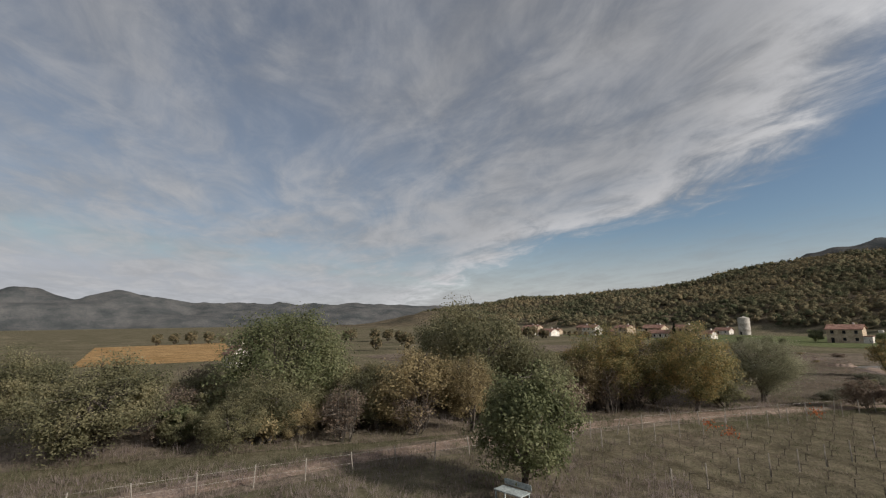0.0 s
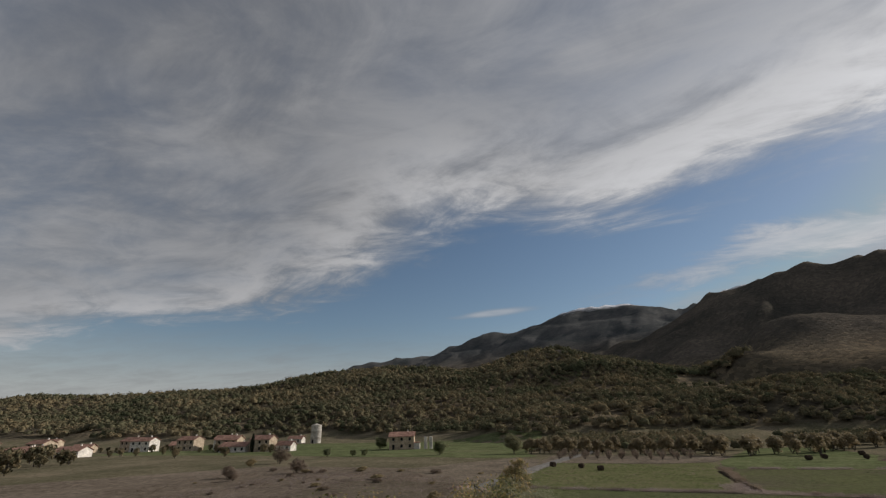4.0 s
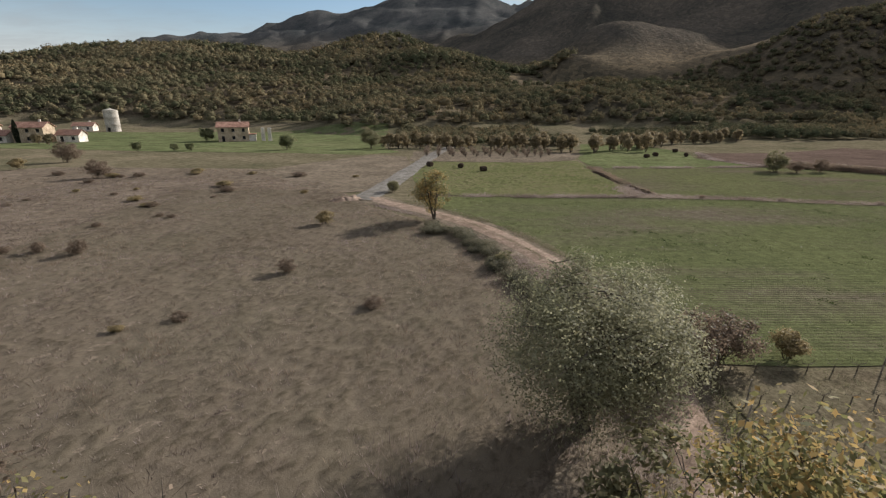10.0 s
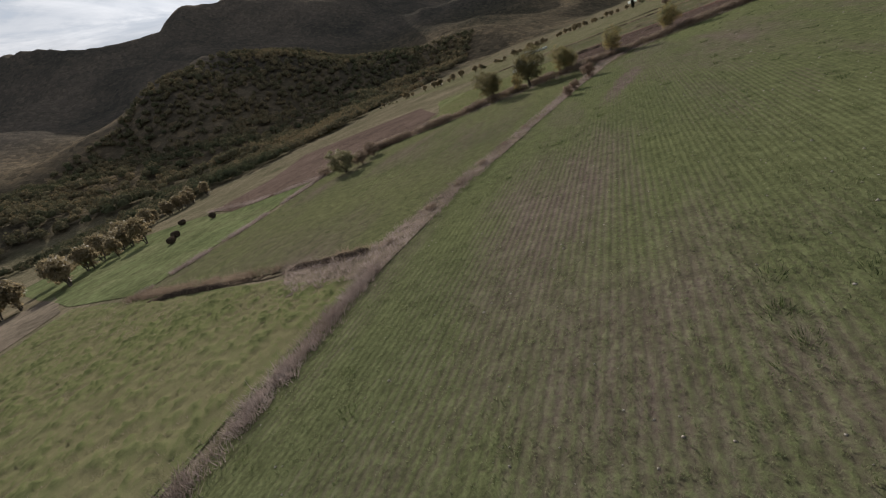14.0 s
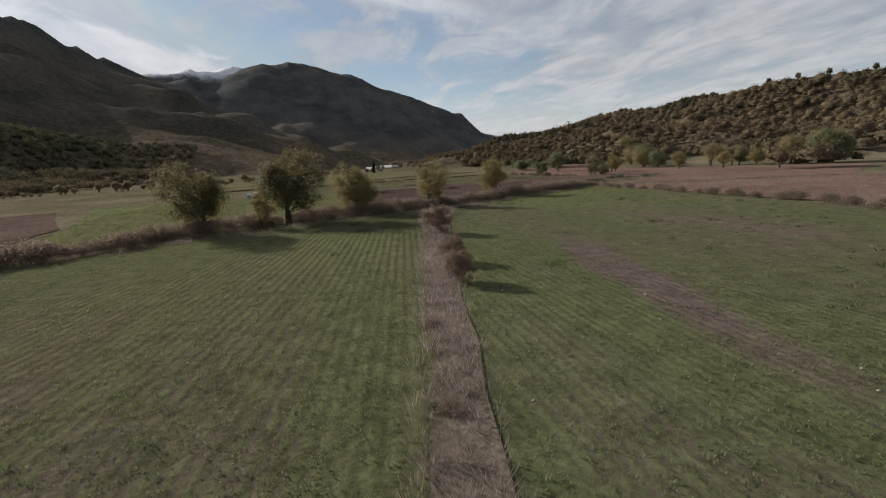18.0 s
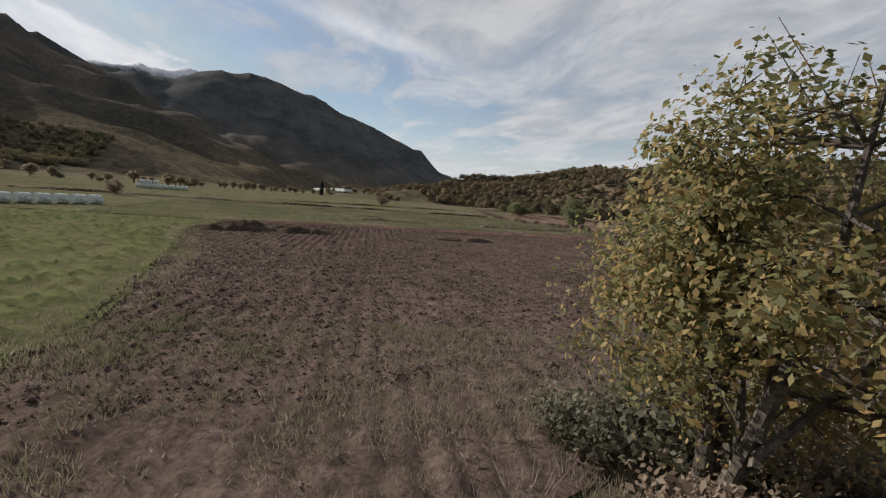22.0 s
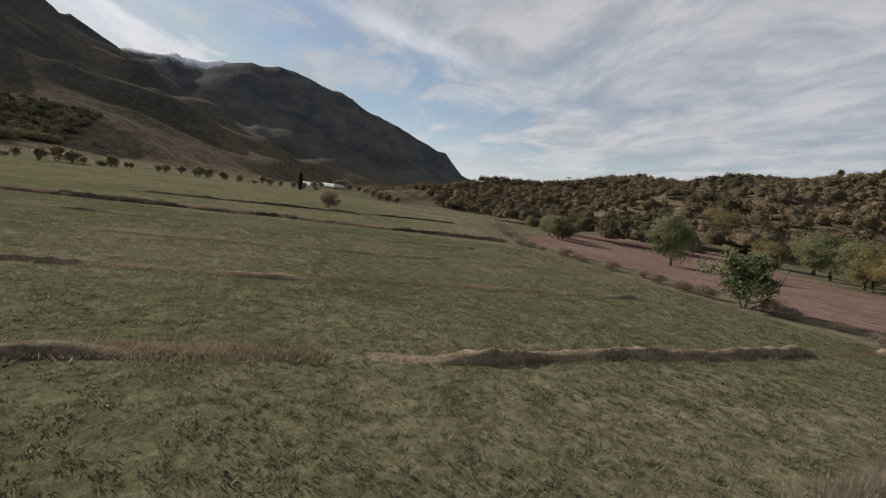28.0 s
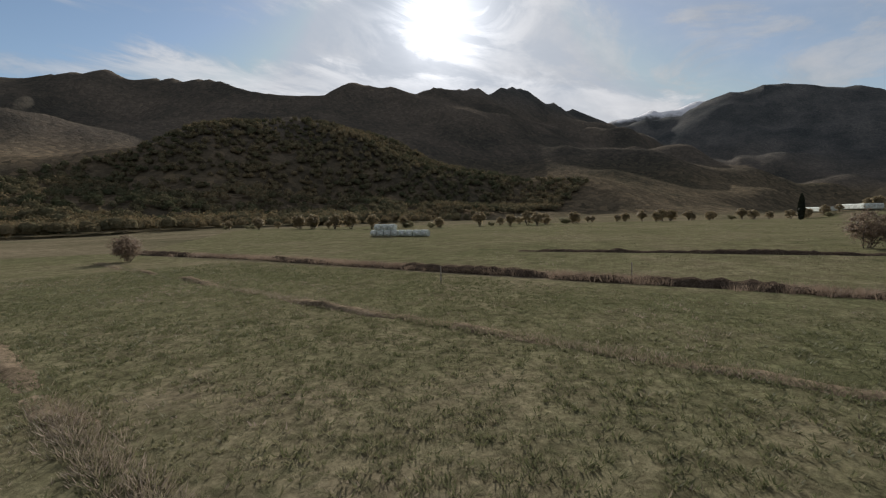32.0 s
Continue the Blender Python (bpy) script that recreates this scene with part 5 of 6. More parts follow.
def turf(name, seed, poly, area, step, mat, amp, clump, label, rows=None, lift=0.05, sharp=1.4):
    """Short uneven growth as real relief: clumps of the given size, or plants in drill rows (turn, spacing)."""
    (x0, y0), (x1, y1) = area
    xs, ys = np.arange(x0, x1, step), np.arange(y0, y1, step)
    X, Y = np.meshgrid(xs, ys, indexing="ij")
    rr = np.random.default_rng(seed)
    X, Y = X + rr.uniform(-0.35, 0.35, X.shape) * step, Y + rr.uniform(-0.35, 0.35, Y.shape) * step
    k = 0.5 + 1.5 * fbm(X, Y, clump, 2, seed)
    spot = rr.random(X.shape) ** sharp
    if rows:
        turn, spacing = rows
        q = X * math.sin(radians(turn)) + Y * math.cos(radians(turn))
        drill = 0.5 + 0.5 * np.cos(2 * np.pi * q / spacing + 0.9 * fbm(X, Y, 2.5, 2, seed + 1))
        share = np.clip(0.55 + 1.4 * fbm(X, Y, 9, 2, seed + 4), 0.15, 0.85)
        k = (1 - share) * k + share * (1.4 * drill - 0.2)
    k = np.clip(k + 0.6 * fbm(X, Y, clump * 9, 2, seed + 2), 0, 1)
    tone = np.clip(0.1 + 0.5 * k + 0.75 * (spot - 0.3), 0, 1)
    Z = amp * (0.55 * k + 1.0 * spot)
    n = len(ys)
    ok = inside(poly, X.reshape(-1), Y.reshape(-1))
    core = ok.reshape(X.shape).copy()
    for _ in range(4):
        core[1:-1, 1:-1] &= core[:-2, 1:-1] & core[2:, 1:-1] & core[1:-1, :-2] & core[1:-1, 2:]
        core[0], core[-1], core[:, 0], core[:, -1] = False, False, False, False
    edge = np.where(core, 1.0, 0.15)
    i, j = np.meshgrid(np.arange(len(xs) - 1), np.arange(n - 1), indexing="ij")
    c = (i * n + j).reshape(-1)
    quads = np.stack([c, c + n, c + n + 1, c + 1], 1)
    quads = quads[ok[quads].all(1)]
    used = np.unique(quads)
    back = np.zeros(X.size, int)
    back[used] = np.arange(len(used))
    v = np.stack([X, Y, height(X, Y) + lift + edge * Z], -1).reshape(-1, 3)[used]
    ob = mesh_object(name, v, back[quads], mat)
    set_tone(ob.data, tone.reshape(-1)[used])
    return tagged(ob, label, "turf", kind="stuff")


turf("turf_dry", 201, DRY, ((-74, 14), (-24, 88)), 0.2, M["turf_dry"], 0.11, 0.8, "rough brown autumn grass with tufts", lift=0.03, sharp=2.6)
turf("turf_pasture", 205, PASTURE, ((-40, 83), (-3, 124)), 0.24, M["turf_pasture"], 0.17, 0.8, "lumpy green pasture grass", lift=0.05, sharp=3.0)
turf("turf_rough", 206, LUMPY, ((52, 74), (111, 110)), 0.22, M["turf_pasture"], 0.17, 0.7, "lumpy yellow-green pasture grass", lift=0.1, sharp=3.0)
tufts("grass_meadow", 1, *scatter(DRY, 50000, 1, 0.6, 4.0, ((-95, 12), (-24, 100))), M["grass_dry"], 0.17, 0.34, 7, "dry tan and brown meadow grass", lean=1.0, thick=0.016)
tufts("grass_clumps", 2, *scatter(DRY, 10000, 2, 0.3, 6.0, ((-110, 12), (-24, 110))), M["leaf_brown"], 0.32, 0.55, 12, "dark brown weed clumps in dry grass", lean=0.8)
def drilled(xy, turn, spacing):
    """The same places drawn to drill rows."""
    x, y = xy
    c, q = math.cos(radians(turn)), math.sin(radians(turn))
    a, b = x * c - y * q, x * q + y * c
    b = np.round(b / spacing) * spacing + 0.1 * np.random.default_rng(1).normal(size=len(b))
    return a * c + b * q, b * c - a * q


tufts("crop_blades", 3, *drilled(scatter(SOWN, 48000, 3, 0.5, 7.0, ((-30, 58), (60, 84))), 1, 0.36), M["grass_green"], 0.06, 0.22, 5, "short green crop blades", lift=0.06, lean=0.9, thick=0.016)
tufts("crop_blades_thin", 4, *drilled(scatter(SOWN_LEFT, 42000, 4, 0.4, 6.0, ((0, 70), (63, 96))), 9, 0.42), M["grass_green"], 0.055, 0.2, 5, "short green crop blades", lift=0.09, lean=0.9, thick=0.016)
tufts("pasture_clumps", 5, *scatter(PASTURE, 12000, 5, 0.3, 2.0), M["grass_mixed"], 0.16, 0.5, 12, "clumps of pasture grass", lean=0.9)
tufts("pasture_tufts", 6, *scatter(LUMPY, 12000, 6, 0.3, 2.0), M["grass_green"], 0.14, 0.5, 14, "clumps of yellow-green pasture grass", lift=0.1, lean=0.9)
tufts("meadow_tussocks", 8, *scatter(HAY, 120000, 8, 0.9, 1.4, ((109, 18), (160, 88))), M["tussock"], 0.075, 0.2, 9, "low leafy green tussocks in the hay meadow", lift=0.065, lean=1.3, thick=0.014)
tufts("meadow_straw", 7, *scatter(HAY, 26000, 7, 0.45, 2.2, ((109, 18), (160, 88))), M["grass_mixed"], 0.08, 0.2, 6, "short pale meadow grass", lift=0.08, lean=1.2, thick=0.018)
tufts("meadow_far_tufts", 9, *scatter(FAR_MEADOW, 14000, 9, 0.3, 3.0, ((155, 26), (260, 140))), M["grass_mixed"], 0.14, 0.5, 8, "tufts of grass in the far meadow", lean=0.9)
tufts("vineyard_grass", 10, *scatter(VINEYARD, 22000, 10, 0.4, 2.0), M["grass_mixed"], 0.16, 0.35, 5, "short grass between vines", lean=0.8)
tufts("verge_grass", 11, *scatter([(-34, -30), (-26, -30), (-22, 10), (-23, 42), (-31, 42), (-33, 5)], 7000, 11, 0.4, 2.0), M["grass_mixed"], 0.4, 0.4, 7, "rough grass beside the track", lean=0.7)
tufts("thicket_weeds", 12, *scatter([(-62, -30), (-33, -30), (-31, 8), (-28, 38), (-52, 32), (-62, 10)], 12000, 12, 0.4, 3.0), M["grass_dry"], 0.6, 0.5, 7, "dry weeds under the thicket", lean=0.6)
tufts("foreground_herbs", 21, *scatter([(-31, -34), (-12, -30), (-8, 4), (-22, 14), (-27, 8), (-28.5, -10)], 14000, 21, 0.5, 3.0), M["grass_dry"], 0.4, 0.45, 7, "dry pinkish-tan herbs before the fence", lean=0.7)
tufts("strip_weeds", 13, *scatter([(-9, 81.5), (18, 77), (40, 72.4), (56, 68.6), (65, 65), (66, 70), (60, 70.4), (40, 74.2), (18, 78.8), (-6, 84.2), (-5, 92), (-10, 88)], 26000, 13), M["grass_dry"], 0.3, 0.4, 12, "dry brown weeds on the field strip", lift=0.15, lean=0.8, thick=0.007)
tufts("field_stubble", 14, *scatter(PLOUGHED, 30000, 14, 0.5, 3.0), M["grass_dry"], 0.09, 0.2, 5, "sparse weeds on ploughed soil", lift=0.1, lean=0.9)
tufts("field_edge_grass", 15, *scatter([(107, 78), (110, 59), (112, 45), (113, 33), (116, 20), (121, 20), (117, 33), (115.5, 45), (114, 59), (112, 78)], 9000, 15), M["grass_mixed"], 0.2, 0.35, 14, "tall green grass along the field edge", lift=0.1, lean=0.8, thick=0.006)
tufts("margin_grass", 16, *scatter([(77, 58), (82, 50), (87, 39), (95, 28), (101, 9), (97, 6), (84, 34), (76, 50), (68, 62)], 9000, 16), M["grass_mixed"], 0.25, 0.45, 12, "rough grass on the field margin", lean=0.8, thick=0.008)
tufts("hedge_grass", 17, *scatter([(46, 109), (58, 92), (65, 80), (70, 68), (86, 37), (82, 36), (64, 66), (56, 86), (44, 106)], 9000, 17), M["grass_dry"], 0.34, 0.5, 18, "dry grass along the hedge", lift=0.1, lean=0.8, thick=0.006)
tufts("crossing_grass", 18, *scatter([(62, 81), (66, 79), (78, 77), (76, 70), (74, 60), (66, 66)], 14000, 18, 0.5, 1.5), M["grass_mixed"], 0.13, 0.35, 16, "rough grass below the hedge oaks", lift=0.12, lean=0.9, thick=0.006)
tufts("field_join_grass", 23, *scatter([(66, 79.5), (76, 77), (88, 77.6), (101, 79.4), (101, 77.4), (88, 75.4), (76, 74.4), (67, 74)], 9000, 23, 0.5, 2.0), M["grass_mixed"], 0.13, 0.4, 12, "rough grass where pasture meets plough", lift=0.1, lean=0.9, thick=0.007)
tufts("corner_grass", 24, *scatter([(62, 66), (68, 60), (77, 50), (85, 37), (82, 36), (72, 52), (64, 62)], 9000, 24), M["grass_mixed"], 0.2, 0.4, 12, "rough grass at the field corner", lift=0.08, lean=0.9, thick=0.007)
tufts("edge_weeds", 25, *scatter([(110.3, 72), (112.4, 54), (113.9, 42), (116, 30), (117.8, 19), (119.8, 19), (118.1, 30), (115.9, 42), (114.4, 54), (112.2, 72)], 20000, 25), M["grass_mixed"], 0.3, 0.4, 14, "grey-green weeds along the sapling strip", lift=0.06, lean=0.7, thick=0.007)
tufts("headland_grass", 22, *scatter([(54, 68), (66, 63), (68, 74), (60, 82), (52, 78)], 16000, 22, 0.5, 2.0), M["tussock"], 0.12, 0.35, 14, "green grass on the headland below the oaks", lift=0.09, lean=0.9, thick=0.007)
px, py = scatter(SOWN, 2600, 90, 0.3, 9.0)
tufts("crop_weeds", 90, px, py, M["weed"], 0.1, 0.3, 12, "small dark weed tufts in the crop", lift=0.06, lean=0.9)
px, py = scatter(SOWN_LEFT, 900, 91)
tufts("crop_weeds", 91, px, py, M["weed"], 0.1, 0.28, 12, "small dark weed tufts in the thin crop", lift=0.08, lean=0.9)
tufts("fallow_weeds", 19, *scatter([(82, 35), (68, -2), (30, -5), (-5, 15), (34, 39), (60, 36.5)], 9000, 19, 0.4, 5.0), M["grass_dry"], 0.35, 0.6, 5, "dry weeds on the fallow", lean=0.7)


def ridge_grass(name, seed, pts, n, mat, tall, wide, label, spread=0.35):
    """A grown-over ridge: a dense line of grass."""
    r = np.random.default_rng(seed)
    p = np.array(pts, float)
    seg = r.integers(0, len(p) - 1, n)
    t = r.uniform(0, 1, n)
    xy = p[seg] + (p[seg + 1] - p[seg]) * t[:, None] + r.normal(size=(n, 2)) * spread
    keep = fbm(xy[:, 0], xy[:, 1], 4.0, 2, seed) > r.uniform(-0.4, 0.1, n)
    return tufts(name, seed, xy[keep, 0], xy[keep, 1], mat, tall, wide, 12, label, lift=0.05, lean=1.1)


def bank(name, seed, pts, tall, wide, mat, label, base=0.4):
    """A low overgrown bank of uneven height along a line."""
    rr = np.random.default_rng(seed)
    line = []
    for (x0, y0), (x1, y1) in zip(pts, pts[1:]):
        n = max(2, int(math.hypot(x1 - x0, y1 - y0) / 0.35))
        line += [(x0 + (x1 - x0) * k / n, y0 + (y1 - y0) * k / n) for k in range(n)]
    p = np.array(line)
    p = p + 0.5 * np.stack([fbm(p[:, 0], p[:, 1], 3, 3, seed), fbm(p[:, 0], p[:, 1], 3, 3, seed + 1)], 1)
    d = np.gradient(p, axis=0)
    d /= np.linalg.norm(d, axis=1)[:, None]
    side = np.stack([-d[:, 1], d[:, 0]], 1)
    k = np.clip(base + 1.9 * fbm(p[:, 0], p[:, 1], 4, 3, seed + 2), -0.2, 1.1)
    rows = []
    for off, h in ((-0.5, -0.1), (-0.28, 0.75), (-0.05, 1.0), (0.2, 0.8), (0.5, -0.1)):
        q = p + side * wide * (off + rr.uniform(-0.08, 0.08, (len(p), 1)))
        z = height(q[:, 0], q[:, 1]) + 0.05 + tall * h * k * rr.uniform(0.7, 1.25, len(p))
        rows.append(np.column_stack([q, z]))
    v = np.stack(rows, 1).reshape(-1, 3)
    i, j = np.meshgrid(np.arange(len(p) - 1), np.arange(4), indexing="ij")
    q = (i * 5 + j).reshape(-1)
    return tagged(mesh_object(name, v, np.stack([q, q + 5, q + 6, q + 1], 1), mat), label, "bank", kind="structure")


bank("bank_ridge", 61, [(122.3, 62), (122.2, 46), (123.2, 36), (124.3, 23)], 0.3, 0.8, M["ridge"], "low tan ridge of dry grass in the meadow")
bank("bank_ridge", 62, [(130.9, 66), (131.2, 52), (132.4, 43), (133, 30)], 0.19, 0.75, M["ridge"], "low ridge of dry grass in the meadow")
bank("bank_ridge", 63, [(139.8, 92), (140.6, 60), (141.3, 46), (142.5, 30)], 0.19, 0.75, M["ridge"], "low ridge of dry grass in the meadow")
bank("bank_ridge", 64, [(149.6, 98), (149.9, 66), (150.7, 50), (151.5, 33)], 0.19, 0.75, M["ridge"], "low ridge of dry grass in the meadow")
bank("bank_ditch", 65, [(155, 112), (159.5, 90), (162, 67), (163.7, 50), (164, 36), (165, 24)], 0.36, 1.3, M["hay"], "dark brown overgrown bank along a ditch", 0.85)
bank("bank_ditch", 66, [(175, 70), (181, 44), (186, 24)], 0.26, 1.2, M["hay"], "dark brown overgrown bank along a ditch")
bank("bank_ditch", 67, [(-5.6, 84), (-6, 100), (-6, 111)], 0.35, 0.9, M["hay"], "dark brown bank along a ditch")
ridge_grass("ridge_grass", 41, [(122.3, 60), (122.2, 46), (123.2, 36), (124.3, 24)], 4200, M["ridge_straw"], 0.13, 0.35, "tan dry grass on a low ridge in the meadow", 0.25)
ridge_grass("ridge_grass_low", 42, [(130.9, 66), (131.2, 52), (132.4, 43), (133, 30)], 2600, M["ridge_straw"], 0.14, 0.35, "green and tan grass on a low ridge", 0.2)
ridge_grass("ridge_grass_low", 43, [(139.8, 92), (140.6, 60), (141.3, 46), (142.5, 30)], 2600, M["grass_mixed"], 0.15, 0.35, "green and tan grass on a low ridge", 0.2)
ridge_grass("ridge_grass_low", 44, [(149.6, 98), (149.9, 66), (150.7, 50), (151.5, 33)], 2600, M["grass_mixed"], 0.15, 0.35, "green and tan grass on a low ridge", 0.2)
ridge_grass("ditch_grass", 45, [(155, 112), (159.5, 90), (162, 67), (163.7, 50), (164, 36), (165, 24)], 7000, M["leaf_brown"], 0.36, 0.45, "brown grass and sedge along a ditch", 0.4)
ridge_grass("ditch_grass", 46, [(-38, 83), (-23, 82), (-8, 82)], 1500, M["grass_dry"], 0.4, 0.5, "dry grass along a ditch", 0.35)
ridge_grass("ditch_grass", 47, [(-5.5, 84), (-5, 100), (-4.5, 112)], 1300, M["leaf_brown"], 0.45, 0.5, "brown weeds along a ditch", 0.4)
ridge_grass("ditch_grass", 48, [(-4, 112), (12, 112.2), (33, 114.5)], 1200, M["grass_dry"], 0.4, 0.5, "dry grass along a ditch", 0.3)
ridge_grass("ditch_grass", 49, [(33, 114), (30, 128), (38, 149)], 900, M["grass_dry"], 0.5, 0.6, "dry grass along a field edge", 0.4)
for side, sd in ((2.0, 52), (-2.0, 53)):
    ridge_grass("verge_weeds", sd, [(x + side, y + side * 0.4) for x, y in TRACK[1:12]], 2000, M["grass_mixed"] if side > 0 else M["grass_dry"], 0.16, 0.45, "rough weeds along the farm track", 0.35)
ridge_grass("track_grass", 50, TRACK[2:10], 2600, M["grass_mixed"], 0.12, 0.26, "low grass between the wheel ruts", 0.13)
r = np.random.default_rng(77)
wx, wy = scatter(SOWN, 170, 77)
tufts("field_weeds", 77, np.r_[wx, -19.5, -16.4, -12.6, -17.8, -20.8, -15.0, 43.8, 47.8, 39.9], np.r_[wy, 63.2, 64.3, 62.7, 64.0, 62.0, 61.5, 78.4, 75.3, 65.9], M["weed"], 0.2, 0.75, 40, "dark green weed clumps in the crop", lean=0.9)
cx, cy = scatter(PLOUGHED, 80000, 78, 0.0, 6.0, ((72, 38), (108, 78)))
qx, qy = scatter(PLOUGHED, 9000, 85, 0.0, 6.0, ((86, 4), (116, 38)))
cx, cy = np.r_[cx, qx], np.r_[cy, qy]


def clods(name, seed, x, y, size, mat, label, lift=0.05):
    """Earth clods and stones as rough little lumps."""
    rr = np.random.default_rng(seed)
    base = np.array([(1, 0, 0), (-1, 0, 0), (0, 1, 0), (0, -1, 0), (0, 0, 0.8), (0, 0, -0.4)], float)
    tri = np.array([(0, 2, 4), (2, 1, 4), (1, 3, 4), (3, 0, 4), (2, 0, 5), (1, 2, 5), (3, 1, 5), (0, 3, 5)])
    n = len(x)
    s = size * rr.lognormal(0, 0.45, (n, 1, 1))
    v = base[None] * rr.uniform(0.6, 1.4, (n, 6, 3)) * s
    a = rr.uniform(0, 2 * np.pi, n)
    c, q = np.cos(a)[:, None], np.sin(a)[:, None]
    v = np.stack([v[..., 0] * c - v[..., 1] * q, v[..., 0] * q + v[..., 1] * c, v[..., 2]], -1)
    v += np.stack([x, y, height(x, y) + lift], -1)[:, None]
    ob = mesh_object(name, v.reshape(-1, 3), (tri[None] + (np.arange(n) * 6)[:, None, None]).reshape(-1, 3), mat)
    return tagged(ob, label, "soil", kind="stuff")


clods("soil_clods", 1, cx, cy, 0.025, M["plough"], "dark earth clods on the ploughed field", 0.135)
px, py = scatter(PLOUGHED, 900, 79)
clods("field_stones", 2, px, py, 0.022, M["concrete"], "pale stones on the ploughed field", 0.16)
px, py = scatter(SOWN, 2500, 80)
clods("crop_stones", 3, px, py, 0.03, M["pale_wood"], "pale stones in the crop field")
px, py = scatter([(105, 60), (108, 26), (116, 10), (119, 18), (114, 42), (113, 58)], 26000, 81)
clods("red_clods", 4, px, py, 0.034, M["dug"], "reddish earth clods along the sapling rows", 0.14)


def tilled(name, poly, box, step, rows, mat, amp, label, seed, lift):
    """Worked earth as real relief: clods, hollows and furrows (turn, spacing, depth)."""
    (x0, y0), (x1, y1) = box
    xs, ys = np.arange(x0, x1, step), np.arange(y0, y1, step)
    X, Y = np.meshgrid(xs, ys, indexing="ij")
    rr = np.random.default_rng(seed)
    X = X + rr.uniform(-0.3, 0.3, X.shape) * step
    Y = Y + rr.uniform(-0.3, 0.3, Y.shape) * step
    turn, spacing, depth = rows
    q = X * math.sin(radians(turn)) + Y * math.cos(radians(turn))
    worn = np.clip(0.5 + 1.6 * fbm(X, Y, 14, 2, seed), 0.1, 1)
    Z = depth * worn * np.cos(2 * np.pi * q / spacing + 0.8 * fbm(X, Y, 1.5, 2, seed + 1))
    Z += amp * (0.22 * fbm(X, Y, 0.5, 2, seed + 2) + rr.random(X.shape) ** 2)
    n = len(ys)
    i, j = np.meshgrid(np.arange(len(xs) - 1), np.arange(n - 1), indexing="ij")
    k = (i * n + j).reshape(-1)
    ok = inside(poly, X.reshape(-1), Y.reshape(-1))
    quads = np.stack([k, k + n, k + n + 1, k + 1], 1)
    quads = quads[ok[quads].all(1)]
    used = np.unique(quads)
    core, deep = ok.reshape(X.shape).copy(), np.zeros(X.shape)
    for _ in range(8):
        core[1:-1, 1:-1] &= core[:-2, 1:-1] & core[2:, 1:-1] & core[1:-1, :-2] & core[1:-1, 2:]
        deep += core / 8
    lookup = np.zeros(X.size, int)
    lookup[used] = np.arange(len(used))
    edge = height(X, Y) + 0.02 + deep * (np.clip(Z, -0.06, 0.3) + lift - 0.02)
    v = np.stack([X, Y, edge], -1).reshape(-1, 3)[used]
    ob = mesh_object(name, v, lookup[quads], mat)
    return tagged(ob, label, "soil", kind="stuff")


tilled("ploughed_relief", PLOUGHED, ((65.5, 4), (116, 79.5)), 0.115, (11, 0.5, 0.062), M["plough"], 0.075, "rough dark brown ploughed earth with clods and furrows", 5, 0.09)


STRIP = [(106.5, 78), (107.5, 59), (108.5, 45), (109.5, 31), (112, 12), (118, 17), (116.2, 30), (114, 42), (112.6, 54), (110.5, 70), (109.5, 77)]
tilled("dug_relief", STRIP, ((106, 14), (118.5, 78)), 0.12, (85, 0.8, 0.085), M["dug"], 0.12, "rough dug reddish earth round the saplings", 8, 0.15)


def heap(x, y, a, b, h, turn, mat, label, seed):
    """A long rough heap of dug earth."""
    nx, ny = 40, 14
    u, v = np.meshgrid(np.linspace(-1, 1, nx), np.linspace(-1, 1, ny), indexing="ij")
    k = np.clip(1 - u ** 2, 0, 1) ** 0.5 * np.clip(1 - v ** 2, 0, 1)
    z = h * k * (0.8 + 0.9 * fbm(u * a + seed, v * b, 0.55, 5, seed))
    vv = np.stack([u * a + 0.2 * fbm(u * a, v * b, 0.5, 2, 3), v * b, z], -1).reshape(-1, 3)
    i, j = np.meshgrid(np.arange(nx - 1), np.arange(ny - 1), indexing="ij")
    q = (i * ny + j).reshape(-1)
    ob = mesh_object("heap", vv, np.stack([q, q + ny, q + ny + 1, q + 1], 1), mat)
    ob.matrix_basis = pose(x, y, 0.05, 0, 0, turn)
    return tagged(ob, label, "heap")


heap(100.2, 74.2, 3.4, 1.3, 0.68, -75, M["hay"], "long dark heap of manure on the field edge", 1)
heap(99.8, 69.9, 2.3, 1.0, 0.55, -80, M["hay"], "long dark heap of manure on the field edge", 2)
heap(99.6, 58.8, 1.2, 0.7, 0.4, -80, M["hay"], "small dark heap of manure on the field", 3)
heap(99.4, 56.2, 1.4, 0.8, 0.42, -80, M["hay"], "small dark heap of manure on the field", 4)
for i, (y, xx) in enumerate([(53, 108.5), (48, 109), (43, 109.3), (38, 109.8), (52, 112), (46, 112.6), (40, 113.2), (34, 113.6)]):
    heap(xx, y, 2.6, 0.6, 0.2, 94, M["dug"], "low ridge of dug red earth round saplings", 10 + i)
heap(-48, 80, 2.2, 1.0, 0.6, 30, M["track"], "heap of pale rubble beside the road", 30)

# ---- cut saplings in rows ----


